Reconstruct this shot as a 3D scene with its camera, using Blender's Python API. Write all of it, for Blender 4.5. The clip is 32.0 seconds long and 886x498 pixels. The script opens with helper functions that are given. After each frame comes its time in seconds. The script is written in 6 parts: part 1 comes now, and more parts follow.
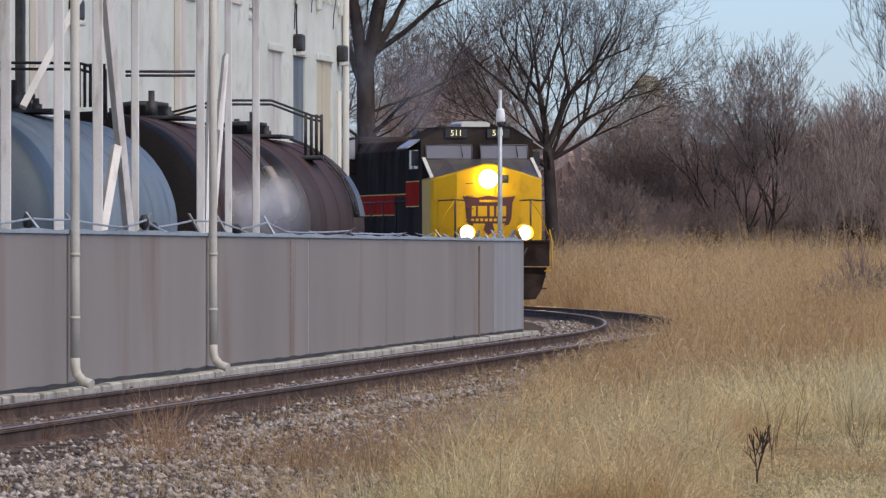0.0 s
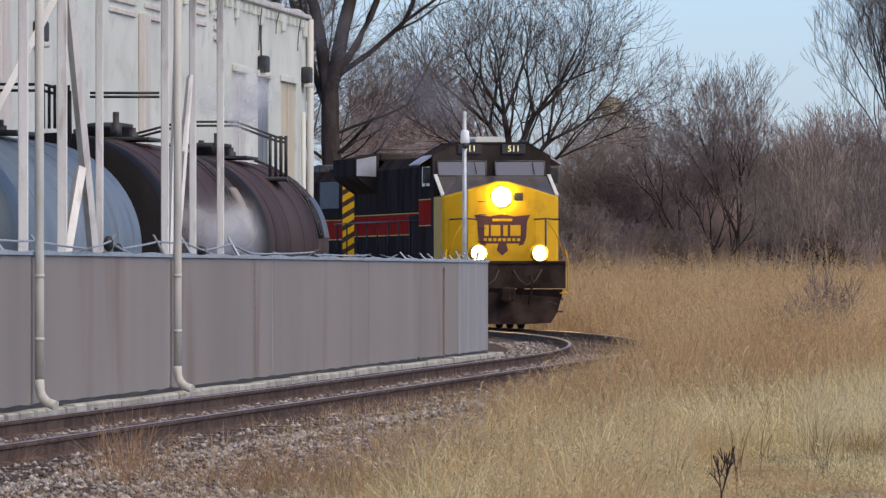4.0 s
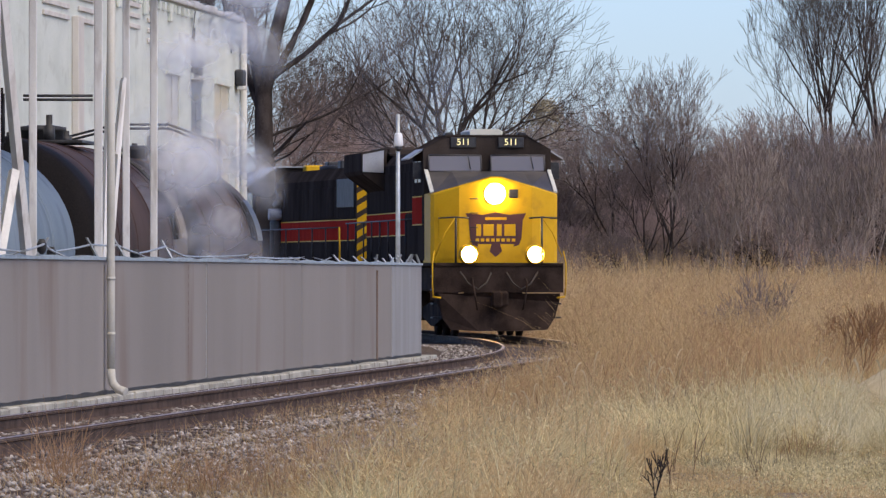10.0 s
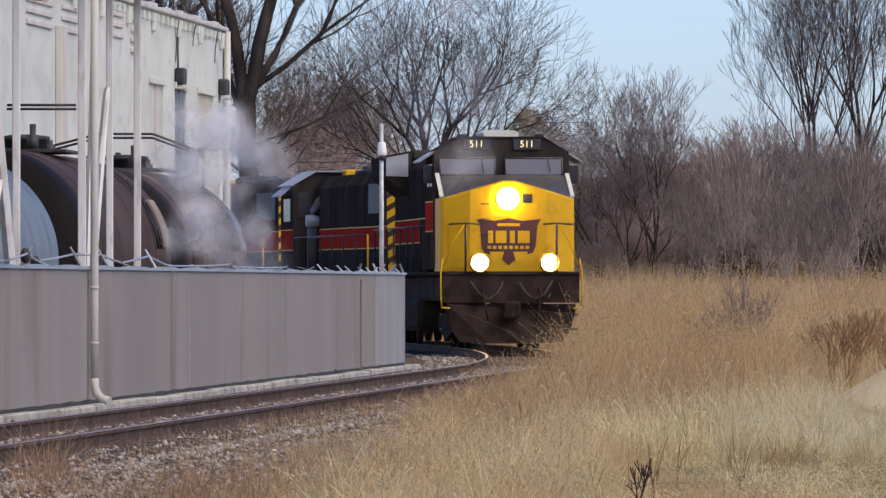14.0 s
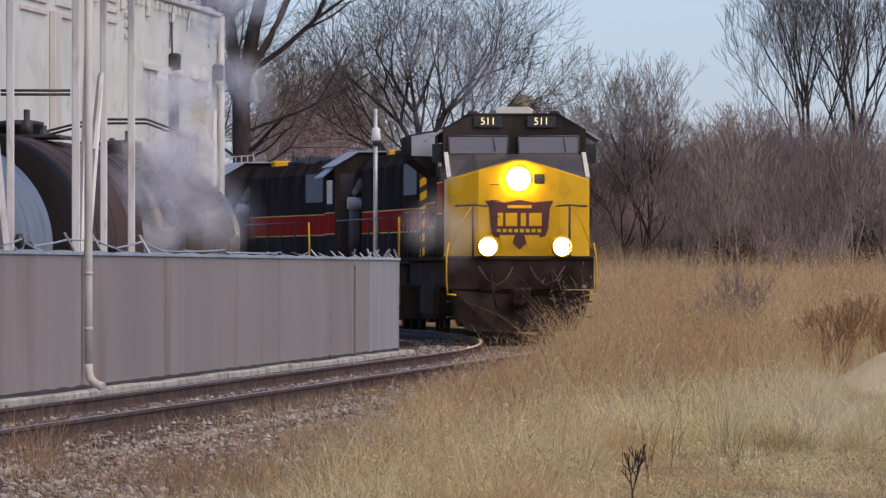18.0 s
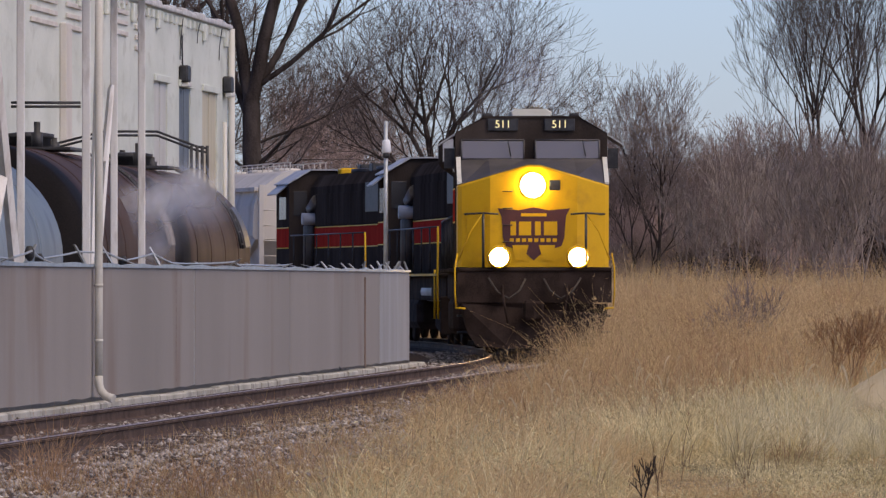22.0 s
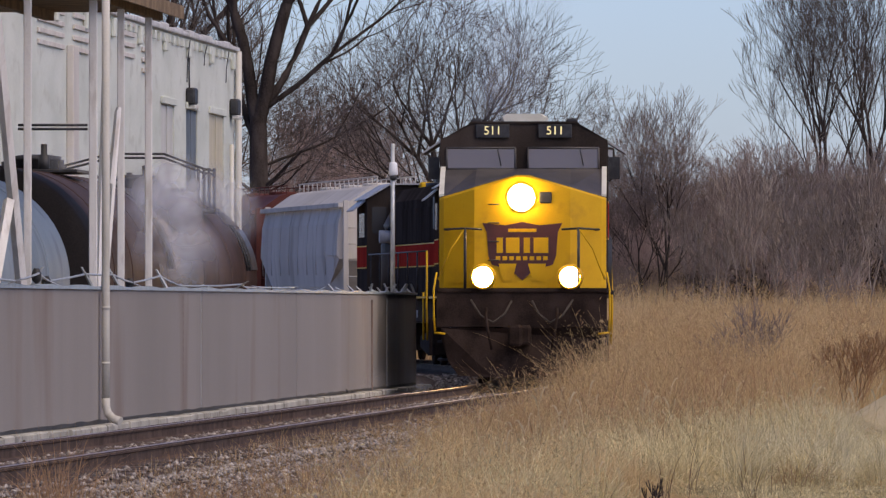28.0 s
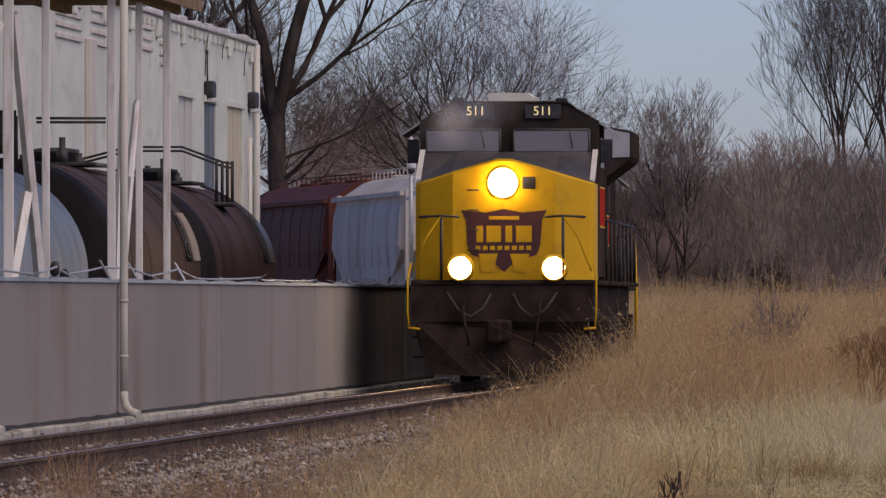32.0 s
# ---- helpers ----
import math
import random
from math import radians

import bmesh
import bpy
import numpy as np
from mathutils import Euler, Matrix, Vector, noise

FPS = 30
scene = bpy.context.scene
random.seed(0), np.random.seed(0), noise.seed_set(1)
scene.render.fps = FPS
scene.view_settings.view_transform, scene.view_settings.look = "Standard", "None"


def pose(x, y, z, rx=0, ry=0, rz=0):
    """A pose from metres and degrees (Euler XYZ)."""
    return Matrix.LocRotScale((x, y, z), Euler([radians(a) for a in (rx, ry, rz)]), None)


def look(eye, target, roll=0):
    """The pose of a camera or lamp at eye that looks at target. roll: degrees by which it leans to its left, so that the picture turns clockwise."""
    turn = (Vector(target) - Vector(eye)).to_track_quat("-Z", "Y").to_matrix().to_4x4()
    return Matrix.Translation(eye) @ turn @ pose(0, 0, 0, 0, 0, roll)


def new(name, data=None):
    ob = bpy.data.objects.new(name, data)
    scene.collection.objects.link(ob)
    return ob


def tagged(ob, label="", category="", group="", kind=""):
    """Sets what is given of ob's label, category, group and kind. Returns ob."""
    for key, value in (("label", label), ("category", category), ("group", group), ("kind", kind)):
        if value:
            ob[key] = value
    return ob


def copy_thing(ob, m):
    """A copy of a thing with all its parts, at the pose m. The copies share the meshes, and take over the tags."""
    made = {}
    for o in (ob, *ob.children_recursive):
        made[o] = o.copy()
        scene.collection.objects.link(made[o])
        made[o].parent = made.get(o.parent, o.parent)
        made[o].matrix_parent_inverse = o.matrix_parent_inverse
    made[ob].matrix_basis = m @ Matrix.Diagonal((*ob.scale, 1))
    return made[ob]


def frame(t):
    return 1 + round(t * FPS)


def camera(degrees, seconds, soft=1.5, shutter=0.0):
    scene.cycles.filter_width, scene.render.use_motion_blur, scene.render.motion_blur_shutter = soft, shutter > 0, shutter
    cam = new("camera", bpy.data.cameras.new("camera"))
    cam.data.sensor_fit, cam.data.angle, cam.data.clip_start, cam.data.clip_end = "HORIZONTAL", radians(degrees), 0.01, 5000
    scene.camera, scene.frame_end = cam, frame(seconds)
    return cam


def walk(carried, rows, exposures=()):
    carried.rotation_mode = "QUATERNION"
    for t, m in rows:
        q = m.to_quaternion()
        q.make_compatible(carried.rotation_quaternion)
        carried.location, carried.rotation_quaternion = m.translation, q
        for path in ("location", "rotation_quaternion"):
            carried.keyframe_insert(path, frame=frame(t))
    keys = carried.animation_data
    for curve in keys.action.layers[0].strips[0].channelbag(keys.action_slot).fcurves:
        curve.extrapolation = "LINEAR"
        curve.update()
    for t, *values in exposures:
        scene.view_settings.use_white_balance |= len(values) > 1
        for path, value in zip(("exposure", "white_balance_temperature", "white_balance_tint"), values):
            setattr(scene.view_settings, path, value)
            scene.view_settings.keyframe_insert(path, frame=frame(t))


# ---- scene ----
# The camera stands on a spot beside the line, zoomed far in, and swings after the train.
EYE = Vector((0.0, 0.0, 1.75))
RAIL = 0.35                     # top of rail above the field
cam = camera(6.277, 32.0, soft=1.35)
PATH = [
    (0, 0.000, 0.020), (0.5, 0.018, 0.026), (1, 0.043, 0.044), (1.5, 0.092, 0.075), (2, 0.111, 0.063), (2.5, 0.172, 0.045),
    (3, 0.190, 0.118), (3.5, 0.215, 0.180), (5.5, 0.393, 0.125), (6, 0.448, 0.155), (6.5, 0.509, 0.149), (7, 0.540, 0.137),
    (7.5, 0.571, 0.124), (8, 0.589, 0.112), (8.5, 0.644, 0.100), (9, 0.675, 0.131), (9.5, 0.712, 0.180), (10, 0.724, 0.192),
    (10.5, 0.724, 0.149), (11, 0.736, 0.180), (11.5, 0.773, 0.198), (12, 0.798, 0.222), (12.5, 0.822, 0.235), (13, 0.822, 0.241),
    (13.5, 0.840, 0.259), (15.5, 0.841, 0.210), (16, 0.877, 0.143), (16.5, 0.883, 0.137), (17, 0.883, 0.118), (17.5, 0.877, 0.143),
    (18, 0.883, 0.155), (18.5, 0.853, 0.149), (19, 0.853, 0.167), (19.5, 0.865, 0.186), (20, 0.883, 0.173), (20.5, 0.853, 0.167),
    (21, 0.834, 0.167), (21.5, 0.810, 0.167), (22, 0.810, 0.241), (22.5, 0.791, 0.247), (23, 0.816, 0.259), (23.5, 0.834, 0.259),
    (24, 0.841, 0.272), (24.5, 0.822, 0.309), (25, 0.828, 0.333), (25.5, 0.810, 0.333), (27.5, 0.767, 0.388), (28, 0.761, 0.400),
    (28.5, 0.761, 0.345), (29, 0.767, 0.339), (29.5, 0.767, 0.339), (30, 0.755, 0.327), (30.5, 0.718, 0.345), (31, 0.687, 0.363),
    (31.5, 0.675, 0.333), (32, 0.632, 0.351),
]
SPEED = 2.449                   # metres a second along the line


def aim(yaw, pitch):
    """The camera's pose, turned right by yaw and up by pitch, in degrees."""
    return pose(EYE.x, EYE.y, EYE.z, 90 + pitch, 0, -yaw)


walk(cam, [(t, aim(a, b)) for t, a, b in PATH],
     exposures=[(0.0, 0.17, 6900, 4), (9.0, 0.25, 6900, 6), (13.0, 0.25, 6900, 7), (16.0, 0.14, 7000, 9), (22.0, -0.02, 7200, 12), (28.0, -0.06, 7200, 12), (30.0, -0.05, 7250, 13), (32.0, -0.48, 7450, 16)])

scene.cycles.transparent_max_bounces = 48

# ---- light: a dull evening sky ----
world = bpy.data.worlds.new("evening_sky")
scene.world = world
world.use_nodes = True
wn = world.node_tree.nodes
wl = world.node_tree.links
sky = wn.new("ShaderNodeTexSky")
sky.sky_type = "NISHITA"
sky.sun_disc = False
sky.sun_elevation, sky.sun_rotation = radians(28), radians(135)
sky.air_density, sky.dust_density, sky.ozone_density = 1.0, 0.6, 3.0
cool = wn.new("ShaderNodeMix")
cool.data_type, cool.blend_type = "RGBA", "MULTIPLY"
cool.inputs["Factor"].default_value = 1.0
cool.inputs["B"].default_value = (0.70, 0.82, 1.31, 1.0)
wl.new(sky.outputs["Color"], cool.inputs["A"])
wl.new(cool.outputs["Result"], wn["Background"].inputs["Color"])
wn["Background"].inputs["Strength"].default_value = 0.13
sun = new("sun", bpy.data.lights.new("sun", "SUN"))
sun.data.energy, sun.data.angle, sun.data.color = 2.6, radians(70), (1.0, 0.83, 0.60)
sun.matrix_world = look((70, 60, 110), (0, 120, 0))


# ---- the line of the rails: straight, then a long curve to the left ----
BEND, TURN0, RADIUS = Vector((2.54, 134.06)), math.atan(0.0973), 335.7


def line_at(s, side=0.0):
    """A point and heading of the track, s metres beyond the start of the curve; side: metres to the right."""
    if s <= 0:
        p, a = BEND + s * Vector((math.sin(TURN0), math.cos(TURN0))), TURN0
    else:
        a = TURN0 - s / RADIUS
        p = BEND + RADIUS * Vector((math.cos(a) - math.cos(TURN0), math.sin(TURN0) - math.sin(a)))
    # the worn joint at the start of the bend has crept a hand's width inwards
    k = min(1.0, max(0.0, (48 - s) / 24)) * min(1.0, max(0.0, (s + 45) / 40))
    side -= 0.085 * k * k * (3 - 2 * k)
    return p + side * Vector((math.cos(a), -math.sin(a))), a


def track_x(y):
    """Where the centre of the track lies, y metres out."""
    d = y - 134.06
    return 2.54 + 0.0973 * d - (d * d / (2 * RADIUS) * 1.01 if d > 0 else 0)


# ---- materials ----
def surface(name, a, b, scale=2.0, rough=0.7, metal=0.0, bump=0.2, grain=40.0, streak=1.0, stain=None, vary=0.0, lo=0.35, hi=0.65, spec=0.5, thin=0.0):
    """A material that wanders between two colours at a large and a small scale, with fine relief.
    streak: how far the large pattern is drawn out upright; stain: a third colour in patches; vary: change from piece to piece; thin: share of light that passes through."""
    m = bpy.data.materials.new(name)
    m.use_nodes = True
    n, l = m.node_tree.nodes, m.node_tree.links
    p = n["Principled BSDF"]
    co = n.new("ShaderNodeTexCoord")
    mp = n.new("ShaderNodeMapping")
    mp.inputs["Scale"].default_value = (scale, scale, scale / streak)
    l.new(co.outputs["Object"], mp.inputs["Vector"])
    big = n.new("ShaderNodeTexNoise")
    big.inputs["Scale"].default_value, big.inputs["Detail"].default_value = 1.0, 6.0
    l.new(mp.outputs["Vector"], big.inputs["Vector"])
    fine = n.new("ShaderNodeTexNoise")
    fine.inputs["Scale"].default_value, fine.inputs["Detail"].default_value = grain, 4.0
    l.new(co.outputs["Object"], fine.inputs["Vector"])
    add = n.new("ShaderNodeMath")
    add.operation = "MULTIPLY_ADD"
    l.new(fine.outputs["Fac"], add.inputs[0])
    add.inputs[1].default_value = 0.35
    l.new(big.outputs["Fac"], add.inputs[2])
    ramp = n.new("ShaderNodeValToRGB")
    ramp.color_ramp.elements[0].position, ramp.color_ramp.elements[1].position = lo + 0.17, hi + 0.17
    ramp.color_ramp.elements[0].color, ramp.color_ramp.elements[1].color = (*a, 1), (*b, 1)
    l.new(add.outputs[0], ramp.inputs["Fac"])
    out = ramp.outputs["Color"]
    if stain:
        st = n.new("ShaderNodeTexNoise")
        st.inputs["Scale"].default_value, st.inputs["Detail"].default_value = 2.3, 8.0
        l.new(mp.outputs["Vector"], st.inputs["Vector"])
        sr = n.new("ShaderNodeValToRGB")
        sr.color_ramp.elements[0].position, sr.color_ramp.elements[1].position = 0.55, 0.72
        l.new(st.outputs["Fac"], sr.inputs["Fac"])
        mix = n.new("ShaderNodeMix")
        mix.data_type = "RGBA"
        l.new(sr.outputs["Color"], mix.inputs["Factor"])
        l.new(out, mix.inputs["A"])
        mix.inputs["B"].default_value = (*stain, 1)
        out = mix.outputs["Result"]
    if vary:
        info = n.new("ShaderNodeObjectInfo")
        geo = n.new("ShaderNodeNewGeometry")
        sm = n.new("ShaderNodeMath")
        sm.operation = "ADD"
        l.new(info.outputs["Random"], sm.inputs[0])
        l.new(geo.outputs["Random Per Island"], sm.inputs[1])
        mr = n.new("ShaderNodeMapRange")
        mr.inputs["From Max"].default_value = 2.0
        mr.inputs["To Min"].default_value, mr.inputs["To Max"].default_value = 1 - vary, 1 + vary
        l.new(sm.outputs[0], mr.inputs["Value"])
        hs = n.new("ShaderNodeHueSaturation")
        l.new(mr.outputs["Result"], hs.inputs["Value"])
        l.new(out, hs.inputs["Color"])
        out = hs.outputs["Color"]
    l.new(out, p.inputs["Base Color"])
    p.inputs["Roughness"].default_value, p.inputs["Metallic"].default_value = rough, metal
    p.inputs["Specular IOR Level"].default_value = spec
    if bump:
        bp = n.new("ShaderNodeBump")
        bp.inputs["Strength"].default_value, bp.inputs["Distance"].default_value = bump, 0.02
        l.new(fine.outputs["Fac"], bp.inputs["Height"])
        l.new(bp.outputs["Normal"], p.inputs["Normal"])
    if thin:
        tr, mx = n.new("ShaderNodeBsdfTranslucent"), n.new("ShaderNodeMixShader")
        mx.inputs["Fac"].default_value = thin
        l.new(out, tr.inputs["Color"])
        l.new(p.outputs[0], mx.inputs[1])
        l.new(tr.outputs[0], mx.inputs[2])
        l.new(mx.outputs[0], n["Material Output"].inputs["Surface"])
    return m


def glow(name, colour, strength):
    m = bpy.data.materials.new(name)
    m.use_nodes = True
    p = m.node_tree.nodes["Principled BSDF"]
    p.inputs["Base Color"].default_value = (*colour, 1)
    p.inputs["Emission Color"].default_value = (*colour, 1)
    p.inputs["Emission Strength"].default_value = strength
    return m


def glass(name, tint, rough=0.05):
    m = bpy.data.materials.new(name)
    m.use_nodes = True
    p = m.node_tree.nodes["Principled BSDF"]
    p.inputs["Base Color"].default_value = (*tint, 1)
    p.inputs["Roughness"].default_value = rough
    p.inputs["IOR"].default_value = 1.6
    p.inputs["Specular IOR Level"].default_value = 0.6
    return m


M = dict(
    soil=surface("soil", (0.13, 0.095, 0.055), (0.30, 0.225, 0.135), 0.9, 0.95, bump=0.5, grain=9),
    ballast=surface("ballast", (0.050, 0.034, 0.025), (0.135, 0.098, 0.072), 5, 0.9, bump=0.8, grain=22, stain=(0.10, 0.062, 0.038), spec=0.1),
    stone=surface("crushed_stone", (0.11, 0.088, 0.072), (0.50, 0.45, 0.40), 9, 0.9, bump=0.3, vary=0.7, spec=0.1),
    rail_side=surface("rusty_rail_side", (0.060, 0.040, 0.031), (0.13, 0.088, 0.068), 3, 0.85, 0.0, bump=0.2, spec=0.15),
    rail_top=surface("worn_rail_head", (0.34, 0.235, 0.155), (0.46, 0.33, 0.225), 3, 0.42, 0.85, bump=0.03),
    tie=surface("weathered_tie", (0.05, 0.035, 0.028), (0.14, 0.10, 0.08), 5, 0.9, bump=0.5, vary=0.3),
    concrete=surface("concrete_curb", (0.34, 0.33, 0.285), (0.52, 0.505, 0.45), 1.1, 0.9, bump=0.3, stain=(0.14, 0.125, 0.11), spec=0.1),
    fence=surface("fence_sheet", (0.252, 0.234, 0.222), (0.296, 0.274, 0.260), 0.22, 0.85, 0.0, bump=0.05, streak=4, stain=(0.228, 0.186, 0.168), spec=0.0),
    # paler, bluish base colour stands in for sky mirrored by the end sheet
    fence_end=surface("sky_tinted_sheet", (0.275, 0.270, 0.272), (0.33, 0.335, 0.345), 0.8, 0.8, 0.0, bump=0.03, streak=5, spec=0.0),
    zinc=surface("galvanised_steel", (0.38, 0.41, 0.43), (0.52, 0.55, 0.57), 6, 0.45, 0.5, bump=0.05),
    pipe=surface("painted_pipe", (0.44, 0.43, 0.385), (0.56, 0.545, 0.50), 2, 0.6, bump=0.05, streak=3, stain=(0.39, 0.37, 0.325), spec=0.2),
    post=surface("white_painted_steel", (0.66, 0.64, 0.61), (0.80, 0.78, 0.75), 3, 0.5, bump=0.05, streak=4, stain=(0.52, 0.48, 0.44)),
    brickwhite=surface("white_painted_brick", (0.57, 0.60, 0.54), (0.67, 0.695, 0.635), 0.5, 0.85, bump=0.35, grain=14, streak=0.6, stain=(0.51, 0.525, 0.465), spec=0.05),
    board=surface("window_board", (0.50, 0.49, 0.45), (0.60, 0.59, 0.55), 2, 0.7, streak=5),
    board_tan=surface("tan_window_board", (0.50, 0.45, 0.32), (0.60, 0.54, 0.40), 2, 0.7, streak=5),
    darkmetal=surface("dark_metal", (0.02, 0.02, 0.022), (0.05, 0.05, 0.052), 4, 0.55, 0.3, bump=0.1),
    tank_grey=surface("grey_tank_paint", (0.165, 0.215, 0.26), (0.235, 0.285, 0.33), 0.8, 0.55, bump=0.04, streak=3, stain=(0.135, 0.17, 0.21), spec=0.15),
    tank_brown=surface("brown_tank_paint", (0.048, 0.030, 0.026), (0.085, 0.055, 0.046), 0.8, 0.6, bump=0.05, streak=4, stain=(0.034, 0.024, 0.021), spec=0.05),
    tank_black=surface("black_tank_end", (0.014, 0.012, 0.012), (0.030, 0.025, 0.024), 0.8, 0.75, bump=0.05, streak=4, spec=0.1),
    yellow=surface("locomotive_yellow", (0.60, 0.335, 0.010), (0.70, 0.405, 0.015), 1.2, 0.5, bump=0.03, stain=(0.52, 0.29, 0.015), lo=0.3, hi=0.7, spec=0.2),
    # black paint raised in tone to carry the haze in front of it
    black=surface("locomotive_hazed_black", (0.033, 0.026, 0.022), (0.064, 0.051, 0.044), 1.0, 0.7, bump=0.04, streak=3, spec=0.0),
    red=surface("locomotive_red", (0.36, 0.030, 0.022), (0.46, 0.045, 0.030), 1.0, 0.7, bump=0.03, streak=3, stain=(0.26, 0.028, 0.022), spec=0.0),
    grime=surface("grimy_underframe", (0.022, 0.015, 0.012), (0.052, 0.036, 0.029), 2.0, 0.85, 0.0, bump=0.25, spec=0.03),
    roofgrey=surface("grey_and_roof_sheen", (0.30, 0.31, 0.32), (0.42, 0.43, 0.44), 2, 0.5, bump=0.05),
    cream=surface("cream_housing", (0.62, 0.60, 0.50), (0.72, 0.70, 0.60), 3, 0.5, bump=0.05),
    hopper=surface("grey_hopper_paint", (0.47, 0.44, 0.395), (0.60, 0.565, 0.515), 0.45, 0.65, bump=0.05, streak=3, stain=(0.40, 0.365, 0.32), spec=0.0),
    hopper_red=surface("red_brown_hopper_paint", (0.085, 0.030, 0.024), (0.13, 0.046, 0.037), 0.9, 0.65, bump=0.05, streak=5, spec=0.05),
    # grey base, lighter than the side glass, stands in for mirrored sky
    windscreen=glass("sky_toned_windscreen", (0.17, 0.15, 0.135), 0.16),
    sideglass=glass("side_window_glass", (0.05, 0.046, 0.042), 0.2),
    bark=surface("bark", (0.030, 0.024, 0.021), (0.075, 0.061, 0.054), 3, 0.95, bump=0.6, grain=20, streak=3, spec=0.0),
    # twigs lightened and reddish twigs made bluer: the woods' haze in their colour
    twig=surface("twigs", (0.19, 0.148, 0.132), (0.34, 0.275, 0.245), 0.3, 0.95, bump=0, vary=0.35, spec=0.0),
    redtwig=surface("reddish_twigs", (0.31, 0.225, 0.20), (0.50, 0.385, 0.345), 0.2, 0.95, bump=0, vary=0.4, spec=0.0),
    grass=surface("tall_dry_grass", (0.51, 0.35, 0.165), (0.76, 0.57, 0.305), 0.30, 0.9, bump=0, grain=2, vary=0.16, stain=(0.45, 0.285, 0.14), spec=0.0, thin=0.42),
    pale=surface("pale_dry_grass", (0.52, 0.425, 0.205), (0.86, 0.74, 0.43), 0.9, 0.9, bump=0, grain=3, vary=0.5, stain=(0.40, 0.31, 0.15), spec=0.0, thin=0.3),
    rusty=surface("rusty_weed_stalks", (0.36, 0.205, 0.11), (0.54, 0.345, 0.195), 0.5, 0.9, bump=0, grain=3, vary=0.25, spec=0.0, thin=0.35),
    sage=surface("grey_green_grass", (0.27, 0.235, 0.135), (0.50, 0.44, 0.265), 0.5, 0.9, bump=0, grain=3, vary=0.5, spec=0.0, thin=0.3),
    darktwig=surface("dark_twigs", (0.07, 0.057, 0.052), (0.14, 0.115, 0.104), 0.3, 0.95, bump=0, vary=0.3, spec=0.0),
    needle=surface("cedar_needles", (0.22, 0.185, 0.12), (0.36, 0.31, 0.21), 0.8, 0.9, bump=0, grain=3, vary=0.4, spec=0.0, thin=0.3),
    plume=surface("grass_plumes", (0.50, 0.40, 0.23), (0.68, 0.56, 0.35), 0.8, 0.9, bump=0, grain=3, vary=0.3, spec=0.05, thin=0.4),
    palestem=surface("pale_saplings", (0.19, 0.155, 0.13), (0.33, 0.275, 0.235), 2, 0.9, bump=0, vary=0.3, spec=0.0),
    # pale colour imitates the light on the second tank's far end
    plate=surface("pale_lit_end_plate", (0.22, 0.19, 0.165), (0.36, 0.315, 0.275), 3, 0.8, bump=0.1, streak=4, spec=0.0),
    tussock=surface("tussock_grass", (0.64, 0.54, 0.29), (0.94, 0.84, 0.54), 1.2, 0.9, bump=0, grain=3, vary=0.35, spec=0.0, thin=0.35),
    deadstalk=surface("dead_stalks", (0.10, 0.062, 0.040), (0.21, 0.135, 0.09), 2, 0.9, bump=0, vary=0.3, spec=0.0),
    wood=surface("weathered_planks", (0.14, 0.09, 0.05), (0.26, 0.18, 0.10), 3, 0.85, bump=0.3),
    sand=surface("sand", (0.56, 0.45, 0.25), (0.68, 0.56, 0.34), 2, 0.95, bump=0.3),
    white=surface("white_plastic", (0.74, 0.75, 0.76), (0.82, 0.83, 0.84), 4, 0.4, bump=0.02),
    headlight=glow("headlight_lens", (1.0, 0.72, 0.38), 90.0),
    ditchlight=glow("ditch_light_lens", (1.0, 0.70, 0.34), 140.0),
    numberglow=glow("number_board_figures", (1.0, 0.86, 0.42), 0.55),
    galv_roof=surface("flaking_roof_edge", (0.45, 0.44, 0.43), (0.62, 0.61, 0.60), 3, 0.7, bump=0.2),
)
M["rust"] = surface("rust_stain", (0.13, 0.085, 0.065), (0.26, 0.20, 0.17), 2, 0.85, bump=0.2, streak=4)
M["tank_light"] = surface("pale_blue_trim", (0.25, 0.305, 0.35), (0.35, 0.41, 0.46), 5, 0.6, bump=0.1)
M["doorblue"] = surface("bluish_door", (0.10, 0.12, 0.14), (0.18, 0.21, 0.24), 2, 0.6, streak=4)
M["stucco"] = surface("stained_render", (0.55, 0.51, 0.46), (0.66, 0.62, 0.57), 2, 0.85, bump=0.2, streak=4)
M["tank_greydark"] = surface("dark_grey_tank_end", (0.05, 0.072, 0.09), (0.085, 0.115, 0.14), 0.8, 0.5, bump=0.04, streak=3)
M["cable"] = surface("dusty_cable", (0.035, 0.026, 0.018), (0.07, 0.055, 0.04), 4, 0.8)
M["nosegrey"] = surface("nose_top_grey", (0.05, 0.045, 0.042), (0.09, 0.08, 0.075), 2, 0.45, bump=0.04)
M["maroon"] = surface("herald_maroon", (0.060, 0.016, 0.012), (0.09, 0.024, 0.018), 3, 0.5, bump=0.02)
# brush brown lightened to imitate haze and glow over the distance
M["farwood"] = surface("hazed_far_wood", (0.25, 0.18, 0.16), (0.44, 0.34, 0.305), 0.6, 1.0, bump=0, grain=2.2, streak=4)



